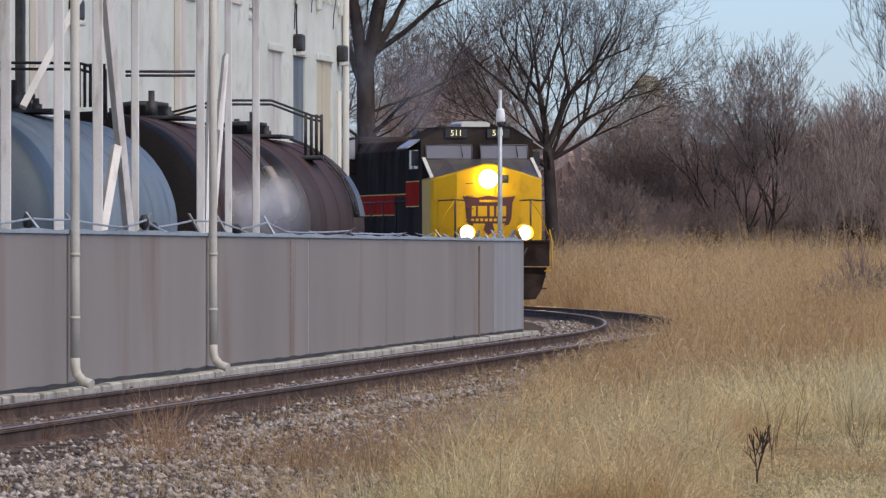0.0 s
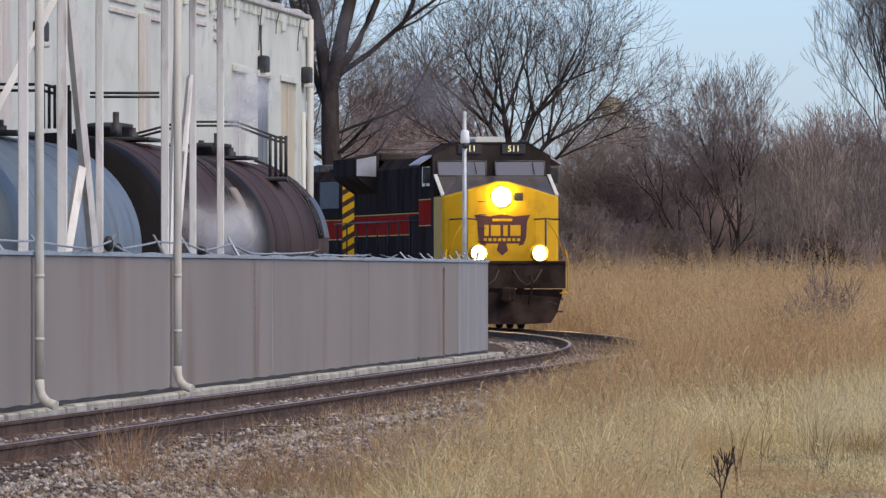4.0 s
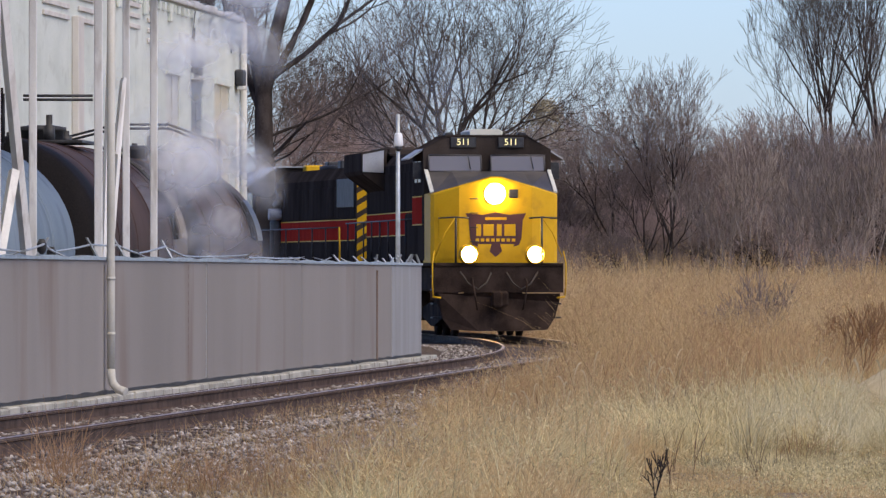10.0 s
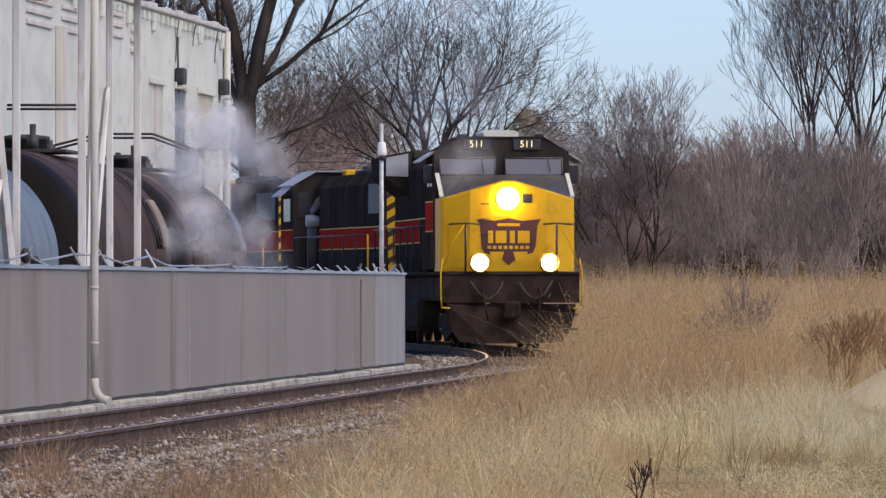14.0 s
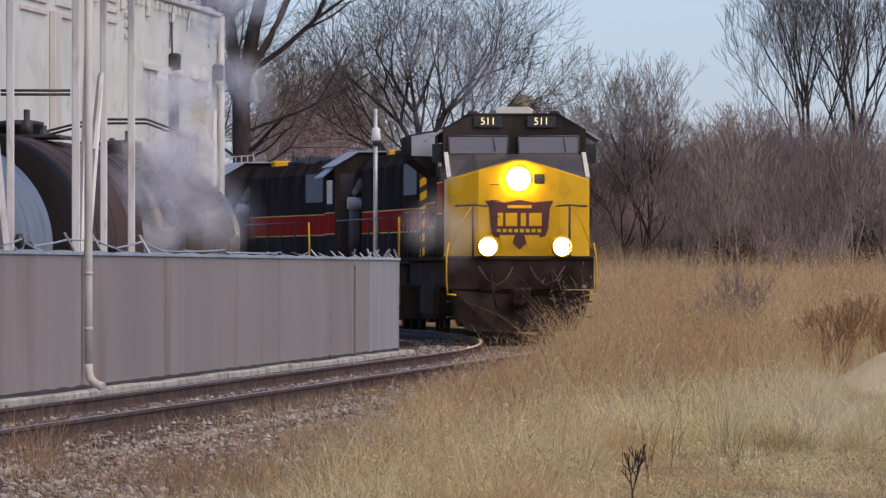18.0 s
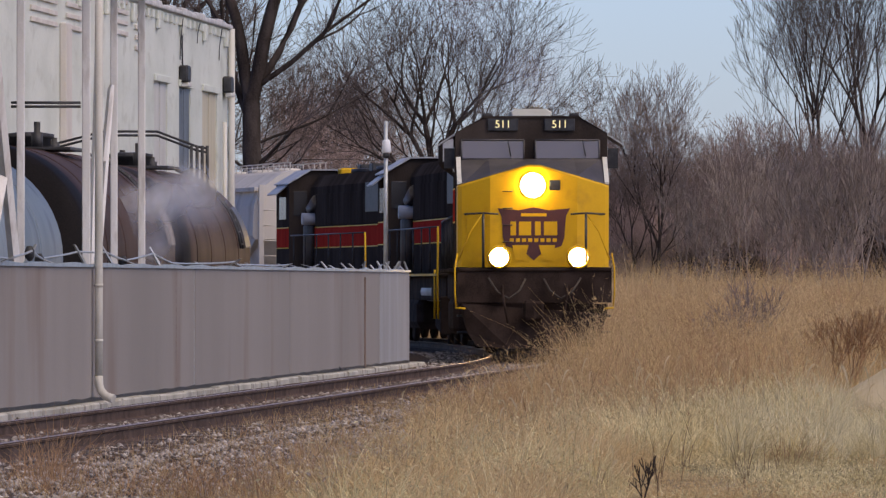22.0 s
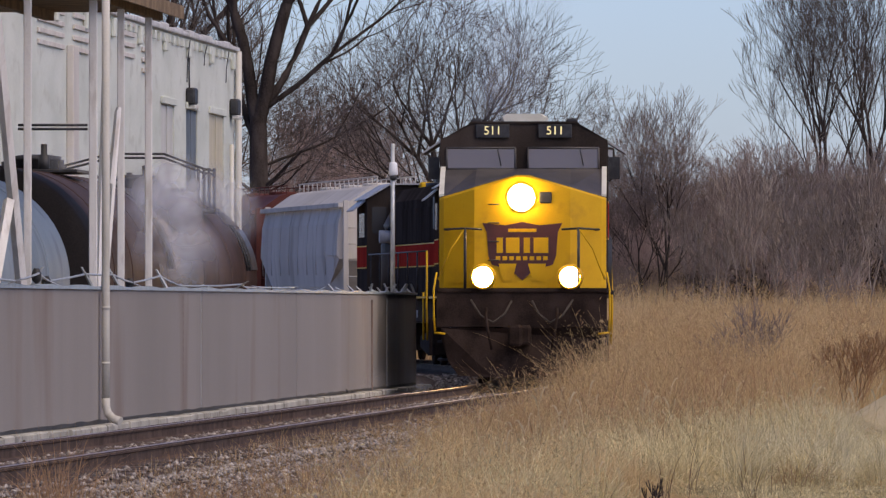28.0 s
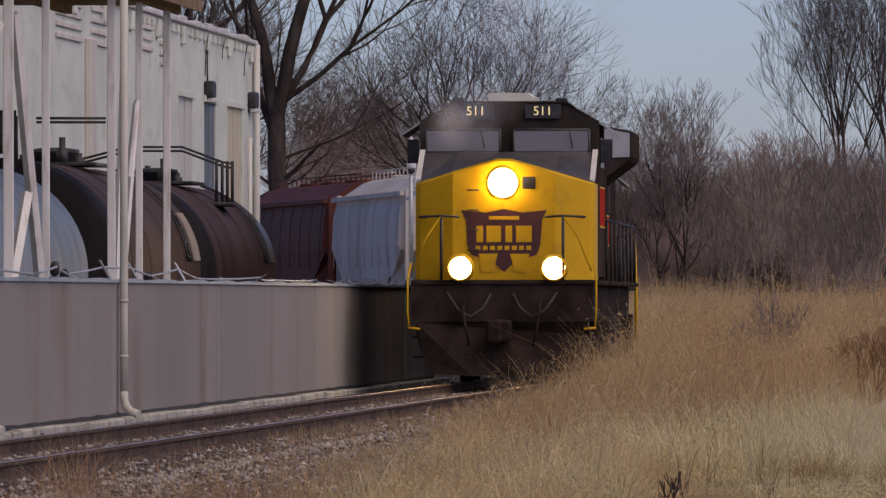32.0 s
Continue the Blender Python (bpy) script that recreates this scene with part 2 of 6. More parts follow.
# ---- mesh tools ----
class G:
    """Collects vertices and faces of one mesh; faces added while smooth is set are shaded round."""

    def __init__(self):
        self.v, self.f, self.sm, self.mi = [], [], [], []
        self.mat = 0

    def add(self, vs, fs, smooth=False):
        o = len(self.v)
        self.v += [tuple(p) for p in vs]
        self.f += [tuple(i + o for i in f) for f in fs]
        self.sm += [smooth] * len(fs)
        self.mi += [self.mat] * len(fs)
        return self

    def box(self, x0, y0, z0, x1, y1, z1, c=0.0):
        """A box between two corners, with its upright and level edges cut by c."""
        if c <= 0:
            return self.add([(x0, y0, z0), (x1, y0, z0), (x1, y1, z0), (x0, y1, z0), (x0, y0, z1), (x1, y0, z1), (x1, y1, z1), (x0, y1, z1)],
                            [(0, 3, 2, 1), (4, 5, 6, 7), (0, 1, 5, 4), (1, 2, 6, 5), (2, 3, 7, 6), (3, 0, 4, 7)])
        ring = lambda d, z: [(x0 + c + d, y0 + d, z), (x1 - c - d, y0 + d, z), (x1 - d, y0 + c + d, z), (x1 - d, y1 - c - d, z),
                             (x1 - c - d, y1 - d, z), (x0 + c + d, y1 - d, z), (x0 + d, y1 - c - d, z), (x0 + d, y0 + c + d, z)]
        return self.rings([ring(c * 0.6, z0), ring(0, z0 + c), ring(0, z1 - c), ring(c * 0.6, z1)])

    def rings(self, rs, closed=True, caps=True, smooth=False):
        n = len(rs[0])
        vs = [p for r in rs for p in r]
        fs = [(i * n + k, i * n + (k + 1) % n, (i + 1) * n + (k + 1) % n, (i + 1) * n + k)
              for i in range(len(rs) - 1) for k in range(n if closed else n - 1)]
        self.add(vs, fs, smooth)
        if caps:
            o = len(self.v) - len(vs)
            self.f += [tuple(o + k for k in reversed(range(n))), tuple(o + (len(rs) - 1) * n + k for k in range(n))]
            self.sm += [False, False]
            self.mi += [self.mat] * 2
        return self

    def tube(self, pts, r, seg=8, r1=None, caps=True, smooth=True):
        """A round bar along points, tapering from r to r1."""
        pts = [Vector(p) for p in pts]
        r1 = r if r1 is None else r1
        rs = []
        for i, p in enumerate(pts):
            d = (pts[min(i + 1, len(pts) - 1)] - pts[max(i - 1, 0)]).normalized()
            a = d.cross(Vector((0, 0, 1)) if abs(d.z) < 0.9 else Vector((1, 0, 0))).normalized()
            b = d.cross(a)
            q = r + (r1 - r) * i / max(1, len(pts) - 1)
            rs.append([p + q * (math.cos(2 * math.pi * k / seg) * a + math.sin(2 * math.pi * k / seg) * b) for k in range(seg)])
        return self.rings(rs, caps=caps, smooth=smooth)

    def prism(self, poly, axis, a, b):
        """A polygon drawn out along an axis ('x', 'y' or 'z') from a to b."""
        put = {"x": lambda p, t: (t, p[0], p[1]), "y": lambda p, t: (p[0], t, p[1]), "z": lambda p, t: (p[0], p[1], t)}[axis]
        return self.rings([[put(p, a) for p in poly], [put(p, b) for p in poly]])

    def turned(self, profile, axis="x", seg=24, at=(0, 0, 0), smooth=True):
        """A profile of (along, radius) turned round an axis."""
        rs = []
        for t, r in profile:
            ring = []
            for k in range(seg):
                c, s = r * math.cos(2 * math.pi * k / seg), r * math.sin(2 * math.pi * k / seg)
                p = {"x": (t, c, s), "y": (c, t, s), "z": (c, s, t)}[axis]
                ring.append((p[0] + at[0], p[1] + at[1], p[2] + at[2]))
            rs.append(ring)
        return self.rings(rs, smooth=smooth)


def mesh_of(name, g, mats):
    me = bpy.data.meshes.new(name)
    me.from_pydata(g.v, [], g.f)
    for m in mats if isinstance(mats, (list, tuple)) else [mats]:
        me.materials.append(m)
    me.polygons.foreach_set("use_smooth", g.sm)
    me.polygons.foreach_set("material_index", g.mi)
    bm = bmesh.new()
    bm.from_mesh(me)
    bmesh.ops.recalc_face_normals(bm, faces=bm.faces)
    bm.to_mesh(me)
    bm.free()
    return me


def part(name, g, mat, parent=None, label="", at=None):
    ob = new(name, g if isinstance(g, bpy.types.Mesh) else mesh_of(name, g, mat))
    ob.parent = parent
    if at is not None:
        ob.matrix_basis = at
    if label:
        ob["label"] = label
    return ob


def thing(name, m=None, label="", category="", group="", kind=""):
    ob = new(name)
    ob.empty_display_size = 0.3
    ob.matrix_basis = m or Matrix()
    return tagged(ob, label, category, group, kind)


def fast_mesh(name, verts, faces_n, mat, corners):
    """A large mesh straight from arrays; all faces have the same number of corners."""
    me = bpy.data.meshes.new(name)
    nf = faces_n.size // corners
    me.vertices.add(len(verts))
    me.vertices.foreach_set("co", verts.astype(np.float32).ravel())
    me.loops.add(faces_n.size)
    me.loops.foreach_set("vertex_index", faces_n.astype(np.int32).ravel())
    me.polygons.add(nf)
    me.polygons.foreach_set("loop_start", np.arange(0, faces_n.size, corners, dtype=np.int32))
    me.update(calc_edges=True)
    me.materials.append(mat)
    return me


# ---- ground ----
def rise(x, y):
    """The height of the field."""
    k = min(1.0, max(0.0, (y - 170) / 170))
    r = min(1.0, max(0.0, (x - track_x(min(y, 270)) - 3) / 10))
    return 0.55 * k * k * (3 - 2 * k) * (0.4 + 0.6 * r) + 0.10 * r + 0.05 * math.sin(x * 0.9 + y * 0.13) * r


def ground():
    xs = [-3000, -1200, -400, -150, -70, -40] + [-30 + 1.0 * i for i in range(81)] + [60, 90, 160, 400, 1200, 3000]
    ys = [-600, -200, -60, -10, 20, 40] + [50 + 2.5 * i for i in range(150)] + [450, 520, 700, 1000, 1600, 3000]
    g = G()
    vs = [(x, y, rise(x, y) if abs(x) < 100 and 0 < y < 460 else (0.55 if y > 300 else 0.0)) for y in ys for x in xs]
    n = len(xs)
    g.add(vs, [(j * n + i, j * n + i + 1, (j + 1) * n + i + 1, (j + 1) * n + i) for j in range(len(ys) - 1) for i in range(n - 1)], True)
    tagged(part("ground", g, M["soil"]), "dry brown field soil under dead grass", "ground", kind="structure")


ground()


def swept(g, profile, s0, s1, step=2.0, z=0.0, closed=True, smooth=False):
    """A profile of (side, height) drawn along the track."""
    rs = []
    k = max(2, int((s1 - s0) / step))
    for i in range(k + 1):
        p, a = line_at(s0 + (s1 - s0) * i / k)
        rs.append([(p.x + q * math.cos(a), p.y - q * math.sin(a), z + h) for q, h in profile])
    return g.rings(rs, closed=closed, caps=closed, smooth=smooth)


def track():
    bed = G()
    swept(bed, [(-3.4, -0.05), (5.6, -0.05), (4.8, 0.07), (2.2, 0.17), (-2.0, 0.18), (-2.6, 0.16)], -120, 190)
    tagged(part("ballast_bed", bed, M["ballast"]), "grey crushed-stone ballast bed under the track", "ballast", kind="structure")
    tr = thing("railway_track", None, "single railway track with rusty rails on weathered ties", "track", kind="structure")
    for q in (-0.753, 0.753):
        w = G()
        swept(w, [(q - 0.075, 0.185), (q + 0.075, 0.185), (q + 0.07, 0.20), (q + 0.012, 0.215), (q + 0.012, 0.30), (q + 0.036, 0.312),
                  (q + 0.036, 0.345), (q - 0.036, 0.345), (q - 0.036, 0.312), (q - 0.012, 0.30), (q - 0.012, 0.215), (q - 0.07, 0.20)], -115, 180)
        r = part("rail", w, M["rail_side"], tr)
        h = G()
        crown = [(q + 0.0375 * math.cos(a), 0.330 + 0.022 * math.sin(a)) for a in [math.pi * i / 8 for i in range(9)]]
        swept(h, crown, -115, 180, smooth=True)
        part("rail_head", h, M["rail_top"], r, "worn bright rail head")
    return tr


the_track = track()


def stones():
    """Loose crushed stone on the shoulder."""
    rnd = np.random.default_rng(5)
    n = 36000
    base = np.array([(1, 0, 0), (0, 1, 0), (-1, 0, 0), (0, -1, 0), (0, 0, 1), (0, 0, -1)], float)
    tri = np.array([(0, 1, 4), (1, 2, 4), (2, 3, 4), (3, 0, 4), (1, 0, 5), (2, 1, 5), (3, 2, 5), (0, 3, 5)])
    s = -86 + 106 * rnd.random(n) ** 1.35
    q = np.where(rnd.random(n) < 0.80, np.where(rnd.random(n) < 0.12, 0.9 + 1.1 * rnd.random(n), 1.75 + 3.0 * rnd.random(n) ** 1.3), -0.65 + 1.3 * rnd.random(n))
    far = rnd.random(n) < 0.12
    q[far] = -2.0 + 1.1 * rnd.random(far.sum())
    s[far] = -86 + 135 * rnd.random(far.sum())
    vs = np.empty((n, 6, 3))
    for i in range(n):
        p, a = line_at(float(s[i]), float(q[i]))
        size = 0.011 + 0.030 * rnd.random() ** 2.2
        top = 0.185 if q[i] < 2.2 else 0.17 - 0.038 * (q[i] - 2.2)
        sh = base * rnd.uniform(0.6, 1.3, (6, 1)) * size * np.array([1.2, 1.0, 0.7])
        c, d = math.cos(rnd.random() * 6.28), math.sin(rnd.random() * 6.28)
        sh = np.stack([sh[:, 0] * c - sh[:, 1] * d, sh[:, 0] * d + sh[:, 1] * c, sh[:, 2]], 1)
        vs[i] = sh + np.array([p.x, p.y, top + size * 0.2])
    f = (tri[None] + 6 * np.arange(n)[:, None, None]).reshape(-1)
    ob = part("ballast_stones", fast_mesh("ballast_stones", vs.reshape(-1, 3), f, M["stone"], 3), None)
    tagged(ob, "loose grey crushed ballast stones beside the rails", "gravel", kind="stuff")


stones()


# ---- the sheet fence beside the track ----
FENCE_X, FENCE_SLOPE, FENCE_Z = -4.04, 0.09007, 0.27


def fence_at(y, out=0.0):
    """A point on the fence line, y metres out; out: metres towards the track."""
    return FENCE_X + FENCE_SLOPE * (y - 90.45) + out


def fence():
    f = thing("sheet_fence", None, "long grey sheet-panel fence with slanted wire arms on a concrete curb", "fence")
    joints = [55.4, 67, 78.6, 90.2, 102.9, 114.1, 128.2, 142.0, 145.3, 151.9]
    H = 1.68
    for a, b in zip(joints, joints[1:]):
        g = G()
        e = 0.02
        n = max(4, int((b - a) / 0.5))
        ring = lambda y, w: [(fence_at(y, -0.02), y, FENCE_Z), (fence_at(y, 0.02 + w), y, FENCE_Z + 0.02), (fence_at(y, 0.02 + w), y, FENCE_Z + H), (fence_at(y, -0.02), y, FENCE_Z + H)]
        g.rings([ring(a + e + (b - a - 2 * e) * i / n, 0.008 * math.sin(i * 2.1 + a)) for i in range(n + 1)], smooth=False)
        part("panel", g, M["fence_end"] if a > 145 else M["fence"], f, "end panel with the sky's bluish sheen in its colour" if a > 145 else "")
    for y in joints:
        g = G()
        x = fence_at(y)
        g.box(x - 0.07, y - 0.045, FENCE_Z - 0.05, x + 0.012, y + 0.045, FENCE_Z + H + 0.02, 0.008)
        part("post", g, M["zinc"], f)
    # a weathered joint strip near the end
    g = G()
    x = fence_at(142.0, 0.04)
    g.box(x - 0.02, 141.93, FENCE_Z, x + 0.012, 142.07, FENCE_Z + H - 0.1, 0.004)
    part("joint_strip", g, M["rust"], f, "rust-stained joint strip")
    # a broken line of rivets down one sheet
    for k in range(13):
        y = 111.6
        part("rivet_row", G().box(fence_at(y, 0.028), y - 0.016, FENCE_Z + 0.12 + 0.12 * k, fence_at(y, 0.032), y + 0.016, FENCE_Z + 0.19 + 0.12 * k, 0.002), M["rust"], f)
        # dark strip added under the sheets for the gap's shade and stain line
        part("bottom_channel", G().rings([[(fence_at(yy, dx), yy, z) for dx, z in ((-0.03, FENCE_Z - 0.015), (0.033, FENCE_Z - 0.015), (0.036, FENCE_Z + 0.035 + 0.012 * math.sin(yy * 3.1)), (-0.03, FENCE_Z + 0.035))] for yy in [55.5 + 7.4 * (k + i / 8) for i in range(9)]]), M["darkmetal"], f, "dark strip for the gap's shade and stain line under the sheets")
    # top rail and capping
    for a, b in zip(joints, joints[1:]):
        g = G()
        n = int((b - a) / 0.6) + 1
        g.rings([[(fence_at(y, -0.04), y, FENCE_Z + H), (fence_at(y, 0.05), y, FENCE_Z + H), (fence_at(y, 0.05), y, FENCE_Z + H + 0.045 + 0.012 * math.sin(y * 9)),
                  (fence_at(y, -0.04), y, FENCE_Z + H + 0.045 + 0.012 * math.sin(y * 9))] for y in [a + (b - a) * i / n for i in range(n + 1)]])
        part("capping", g, M["tank_light"], f, "pale blue-grey capping strip")
    rnd = random.Random(3)
    tops = []
    y = 73.0
    while y < 152.1:
        lean = rnd.uniform(-0.30, -0.12) if rnd.random() < 0.75 else rnd.uniform(0.06, 0.22)
        if y > 134:
            lean *= 0.5
        L = rnd.uniform(0.20, 0.30) if y < 122 else rnd.uniform(0.10, 0.20)
        x = fence_at(y)
        a, b = (x, y, FENCE_Z + H + 0.03), (x + lean, y - rnd.uniform(-0.1, 0.2), FENCE_Z + H + 0.03 + math.sqrt(max(0.006, L * L - lean * lean)))
        g = G()
        d = 0.026
        g.rings([[(a[0] - d, a[1], a[2]), (a[0], a[1] - d, a[2]), (a[0] + d, a[1], a[2]), (a[0], a[1] + d, a[2])],
                 [(b[0] - d * .7, b[1], b[2]), (b[0], b[1] - d * .7, b[2]), (b[0] + d * .7, b[1], b[2]), (b[0], b[1] + d * .7, b[2])]])
        part("wire_arm", g, M["zinc"], f, "slanted galvanised wire arm")
        tops.append(((a[0] * 0.35 + b[0] * 0.65), y, a[2] * 0.35 + b[2] * 0.65))
        y += (2.8 if y < 125 else 1.7 if y < 141 else 0.75) * rnd.uniform(0.85, 1.15)
    pts = []
    for p, q in zip(tops, tops[1:]):
        if p[1] > 127:
            break
        for i in range(6):
            k = i / 6
            pts.append((p[0] + (q[0] - p[0]) * k, p[1] + (q[1] - p[1]) * k, p[2] + (q[2] - p[2]) * k - 0.03 * k * (1 - k)))
    for k in (3, 5, 8, 9, 12):
        q = tops[k]
        part("insulator", G().turned([(-0.09, 0.02), (-0.05, 0.055), (0.03, 0.06), (0.09, 0.03)], "z", 10, (q[0] - 0.03, q[1], q[2] - 0.03)), M["darkmetal"], f, "black lump on the cable")
    g = G()
    g.tube(pts, 0.014, 6)
    part("wire", g, M["zinc"], f, "sagging grey cable along the arms")
    # downspouts on the track side
    for y, ztop in ((89.05, 5.75), (101.9, 5.75)):
        d = thing("downspout", pose(fence_at(y, 0.11), y, FENCE_Z), "pale painted downspout with a turned-out foot against the fence", "pipe", "downspouts by the fence")
        g = G()
        g.tube([(0, 0, ztop - FENCE_Z), (0, 0, 2.6), (0, 0, 1.2), (0, 0, 0.30)], 0.052, 14)
        part("pipe", g, M["pipe"], d)
        g = G()
        g.tube([(0, 0, 0.305), (0.005, -0.01, 0.2), (0.03, -0.03, 0.12), (0.09, -0.06, 0.055), (0.19, -0.12, 0.02)], 0.055, 14, caps=True)
        part("elbow", g, M["pipe"], d)
        for z in (0.75, 1.45):
            g = G()
            g.turned([(z - 0.02, 0.058), (z + 0.02, 0.058)], "z", 14)
            part("bracket", g, M["pipe"], d)
    # concrete curb in blocks, level with the rails
    c = thing("concrete_curb", None, "weathered pale concrete curb blocks under the fence", "curb", kind="structure")
    y = 55.4
    rnd = random.Random(9)
    while y < 153.3:
        L = rnd.uniform(1.1, 2.4)
        b = min(153.3, y + L)
        g = G()
        o, t = rnd.uniform(0.16, 0.21), rnd.uniform(0.245, 0.268)
        g.rings([[(fence_at(yy, -0.25), yy, 0.1), (fence_at(yy, o), yy, 0.1), (fence_at(yy, o), yy, t - 0.02), (fence_at(yy, o - 0.02), yy, t), (fence_at(yy, -0.25), yy, t)] for yy in (y + 0.015, b - 0.015)])
        part("block", g, M["concrete"], c)
        y = b


fence()


# ---- the white canopy frame behind the fence ----
def spot(u, y, v=446.0):
    """A place y metres out, by bearing u and height v in 1/14300 of the distance."""
    return Vector(((u - 784) * y / 14300, y, 1.75 + (446 - v) * y / 14300))


def canopy():
    top = 5.93
    side = lambda y: fence_at(y, -1.1)
    c = thing("loading_canopy", None, "white steel post frame with a weathered plank canopy", "canopy")
    for u, y, w in ((104, 96.6, 0.12), (173, 100, 0.125), (239, 103.7, 0.10), (355, 110.7, 0.112), (404, 114, 0.10), (453, 117.4, 0.105), (10, 92.6, 0.12), (-80, 88.8, 0.12)):
        p = spot(u, y)
        part("post", G().box(p.x - w / 2, y - w / 2, 0, p.x + w / 2, y + w / 2, top, 0.01), M["post"], c)
    for (u0, v0, y0), (u1, v1, y1), r in (((183, -60, 101), (234, 470, 102.5), 0.075), ((378, -40, 112), (362, 470, 111.5), 0.042), ((385, 230, 113), (398, 100, 113), 0.04),
                                          ((372, 470, 112.6), (400, 96, 113.5), 0.04), ((40, 190, 98), (160, -40, 99), 0.06), ((170, 470, 100.8), (206, 260, 101.6), 0.075)):
        part("brace", G().tube([spot(u0, y0, v0), spot(u1, y1, v1)], r, 4, smooth=False), M["post"], c)
    y = 84.0
    while y < 118.8:
        x = side(y) + 0.28
        part("plank", G().prism([(x - 3.6, y + 0.01), (x, y + 0.01), (x + 0.05, y + 0.53), (x - 3.55, y + 0.53)], "z", top + 0.142, top + 0.19), M["wood"], c)
        y += 0.55
    for off in (0.0, -1.6, -3.2):
        part("beam", G().rings([[(side(yy) + off + dx, yy, z) for dx, z in ((-0.06, top), (0.06, top), (0.06, top + 0.14), (-0.06, top + 0.14))] for yy in (84, 118.7)]), M["wood"], c)
    part("fascia", G().rings([[(side(yy) + 0.31 + dx, yy, z) for dx, z in ((0, top + 0.03), (0.04, top + 0.03), (0.04, top + 0.22), (0, top + 0.22))] for yy in (84, 118.9)]), M["wood"], c)


canopy()


# ---- white brick building behind the tank cars ----
WALL_X, WALL_SLOPE, WALL_END = -2.254, 0.0934, 180.0


def wall_y(u):
    return 17.046 / (0.0835 - (u - 784) / 16000)


def wall_spot(u, v):
    """Where on the facade something lies: metres along it from the corner (back towards the camera), and height."""
    y = wall_y(u)
    return (WALL_END - y) * math.hypot(1, WALL_SLOPE), 1.75 + (446 - v) * y / 14300


def building():
    # local frame: x runs along the facade towards the camera, y out of the facade (towards the tracks), z up
    a = Vector((-WALL_SLOPE, -1, 0)).normalized()
    out = Vector((-a.y, a.x, 0))
    m = Matrix(((a.x, out.x, 0, WALL_X), (a.y, out.y, 0, WALL_END), (0, 0, 1, 0), (0, 0, 0, 1)))
    b = thing("brick_building", m, "white-painted brick industrial building with boarded windows", "building")
    H, L = 7.40, 100.0
    # openings along the facade: from, to, sill, head
    op = []
    for u0, u1, v0, v1, kind in ((475, 498, 88, 250, "board"), (519, 539, 98, 250, "door"), (560, 586, 106, 250, "tan")):
        x1, z1 = wall_spot(u0, v0)
        x0, z0 = wall_spot(u1, v1)
        op.append((x0, x1, 2.6, z1, kind))
    op.sort()
    g = G()
    x = 0.0
    for x0, x1, z0, z1, k in op:
        g.box(x, -0.4, 0, x0, 0, H)
        g.box(x0, -0.4, 0, x1, 0, z0)
        g.box(x0, -0.4, z1, x1, 0, H)
        x = x1
    g.box(x, -0.4, 0, L, 0, H)
    part("wall", g, M["brickwhite"], b)
    g = G()
    g.box(0.0, -16, 0, 0.4, -0.4, H)
    part("end_wall", g, M["brickwhite"], b)
    g = G()
    g.box(0.4, -16, H - 0.35, L, -0.4, H - 0.05)
    part("roof", g, M["galv_roof"], b)
    rnd = random.Random(4)
    g = G()
    xx = -0.15
    while xx < L:
        w = rnd.uniform(0.5, 1.2)
        g.box(xx, -0.5, H + 0.002, xx + w - 0.03, 0.11, H + 0.11 + rnd.uniform(-0.03, 0.05), 0.02)
        xx += w
    part("parapet_cap", g, M["galv_roof"], b, "flaking pale parapet capping")
    xx = 0.5
    while xx < 60:
        part("corbel", G().box(xx, 0.002, H - 0.42, xx + 0.35, 0.09, H - 0.05, 0.02), M["brickwhite"], b)
        xx += 4.4
    for i in range(26):
        part("dentil", G().box(0.25 + 0.85 * i, 0.002, H - 0.22, 0.55 + 0.85 * i, 0.07, H - 0.052, 0.01), M["brickwhite"], b)
    for x, drop in ((2.1, 0.75), (6.5, 0.5), (9.8, 0.95)):
        part("cable", G().tube([(x, 0.10, H - 0.06), (x + 0.06, 0.05, H - drop * 0.6), (x - 0.04, 0.03, H - drop)], 0.012, 5), M["darkmetal"], b)
    for x0, x1, z0, z1, k in op:
        g = G()
        for i in range(4):
            p, q = x0 + (x1 - x0) * i / 4, x0 + (x1 - x0) * (i + 1) / 4
            g.box(p + 0.01, -0.22, z0, q - 0.01, -0.03 + 0.012 * (i % 2), z1)
        part("boarded_window" if k != "door" else "doorway", g, M["board"] if k == "board" else M["board_tan"] if k == "tan" else M["doorblue"], b,
                    {"board": "grey boarded-up window", "tan": "tan boarded-up window", "door": "dark bluish doorway"}[k])
        part("lintel", G().box(x0 - 0.12, 0.002, z1, x1 + 0.12, 0.06, z1 + 0.14, 0.01), M["brickwhite"], b)
        part("sill", G().box(x0 - 0.02, 0.002, z0 - 0.12, x1 + 0.02, 0.09, z0, 0.01), M["brickwhite"], b)
    # wall lamps on the facade
    for u, v in ((521, 78), (598, 97), (125, 20)):
        x, z = wall_spot(u, v)
        lamp = part("wall_lamp", G().box(x - 0.32, 0.002, z - 0.16, x + 0.32, 0.20, z + 0.20, 0.04), M["darkmetal"], b, "dark wall-mounted floodlight")
        part("lens", G().box(x - 0.30, 0.05, z - 0.25, x + 0.26, 0.22, z - 0.162, 0.02), M["board"], lamp)
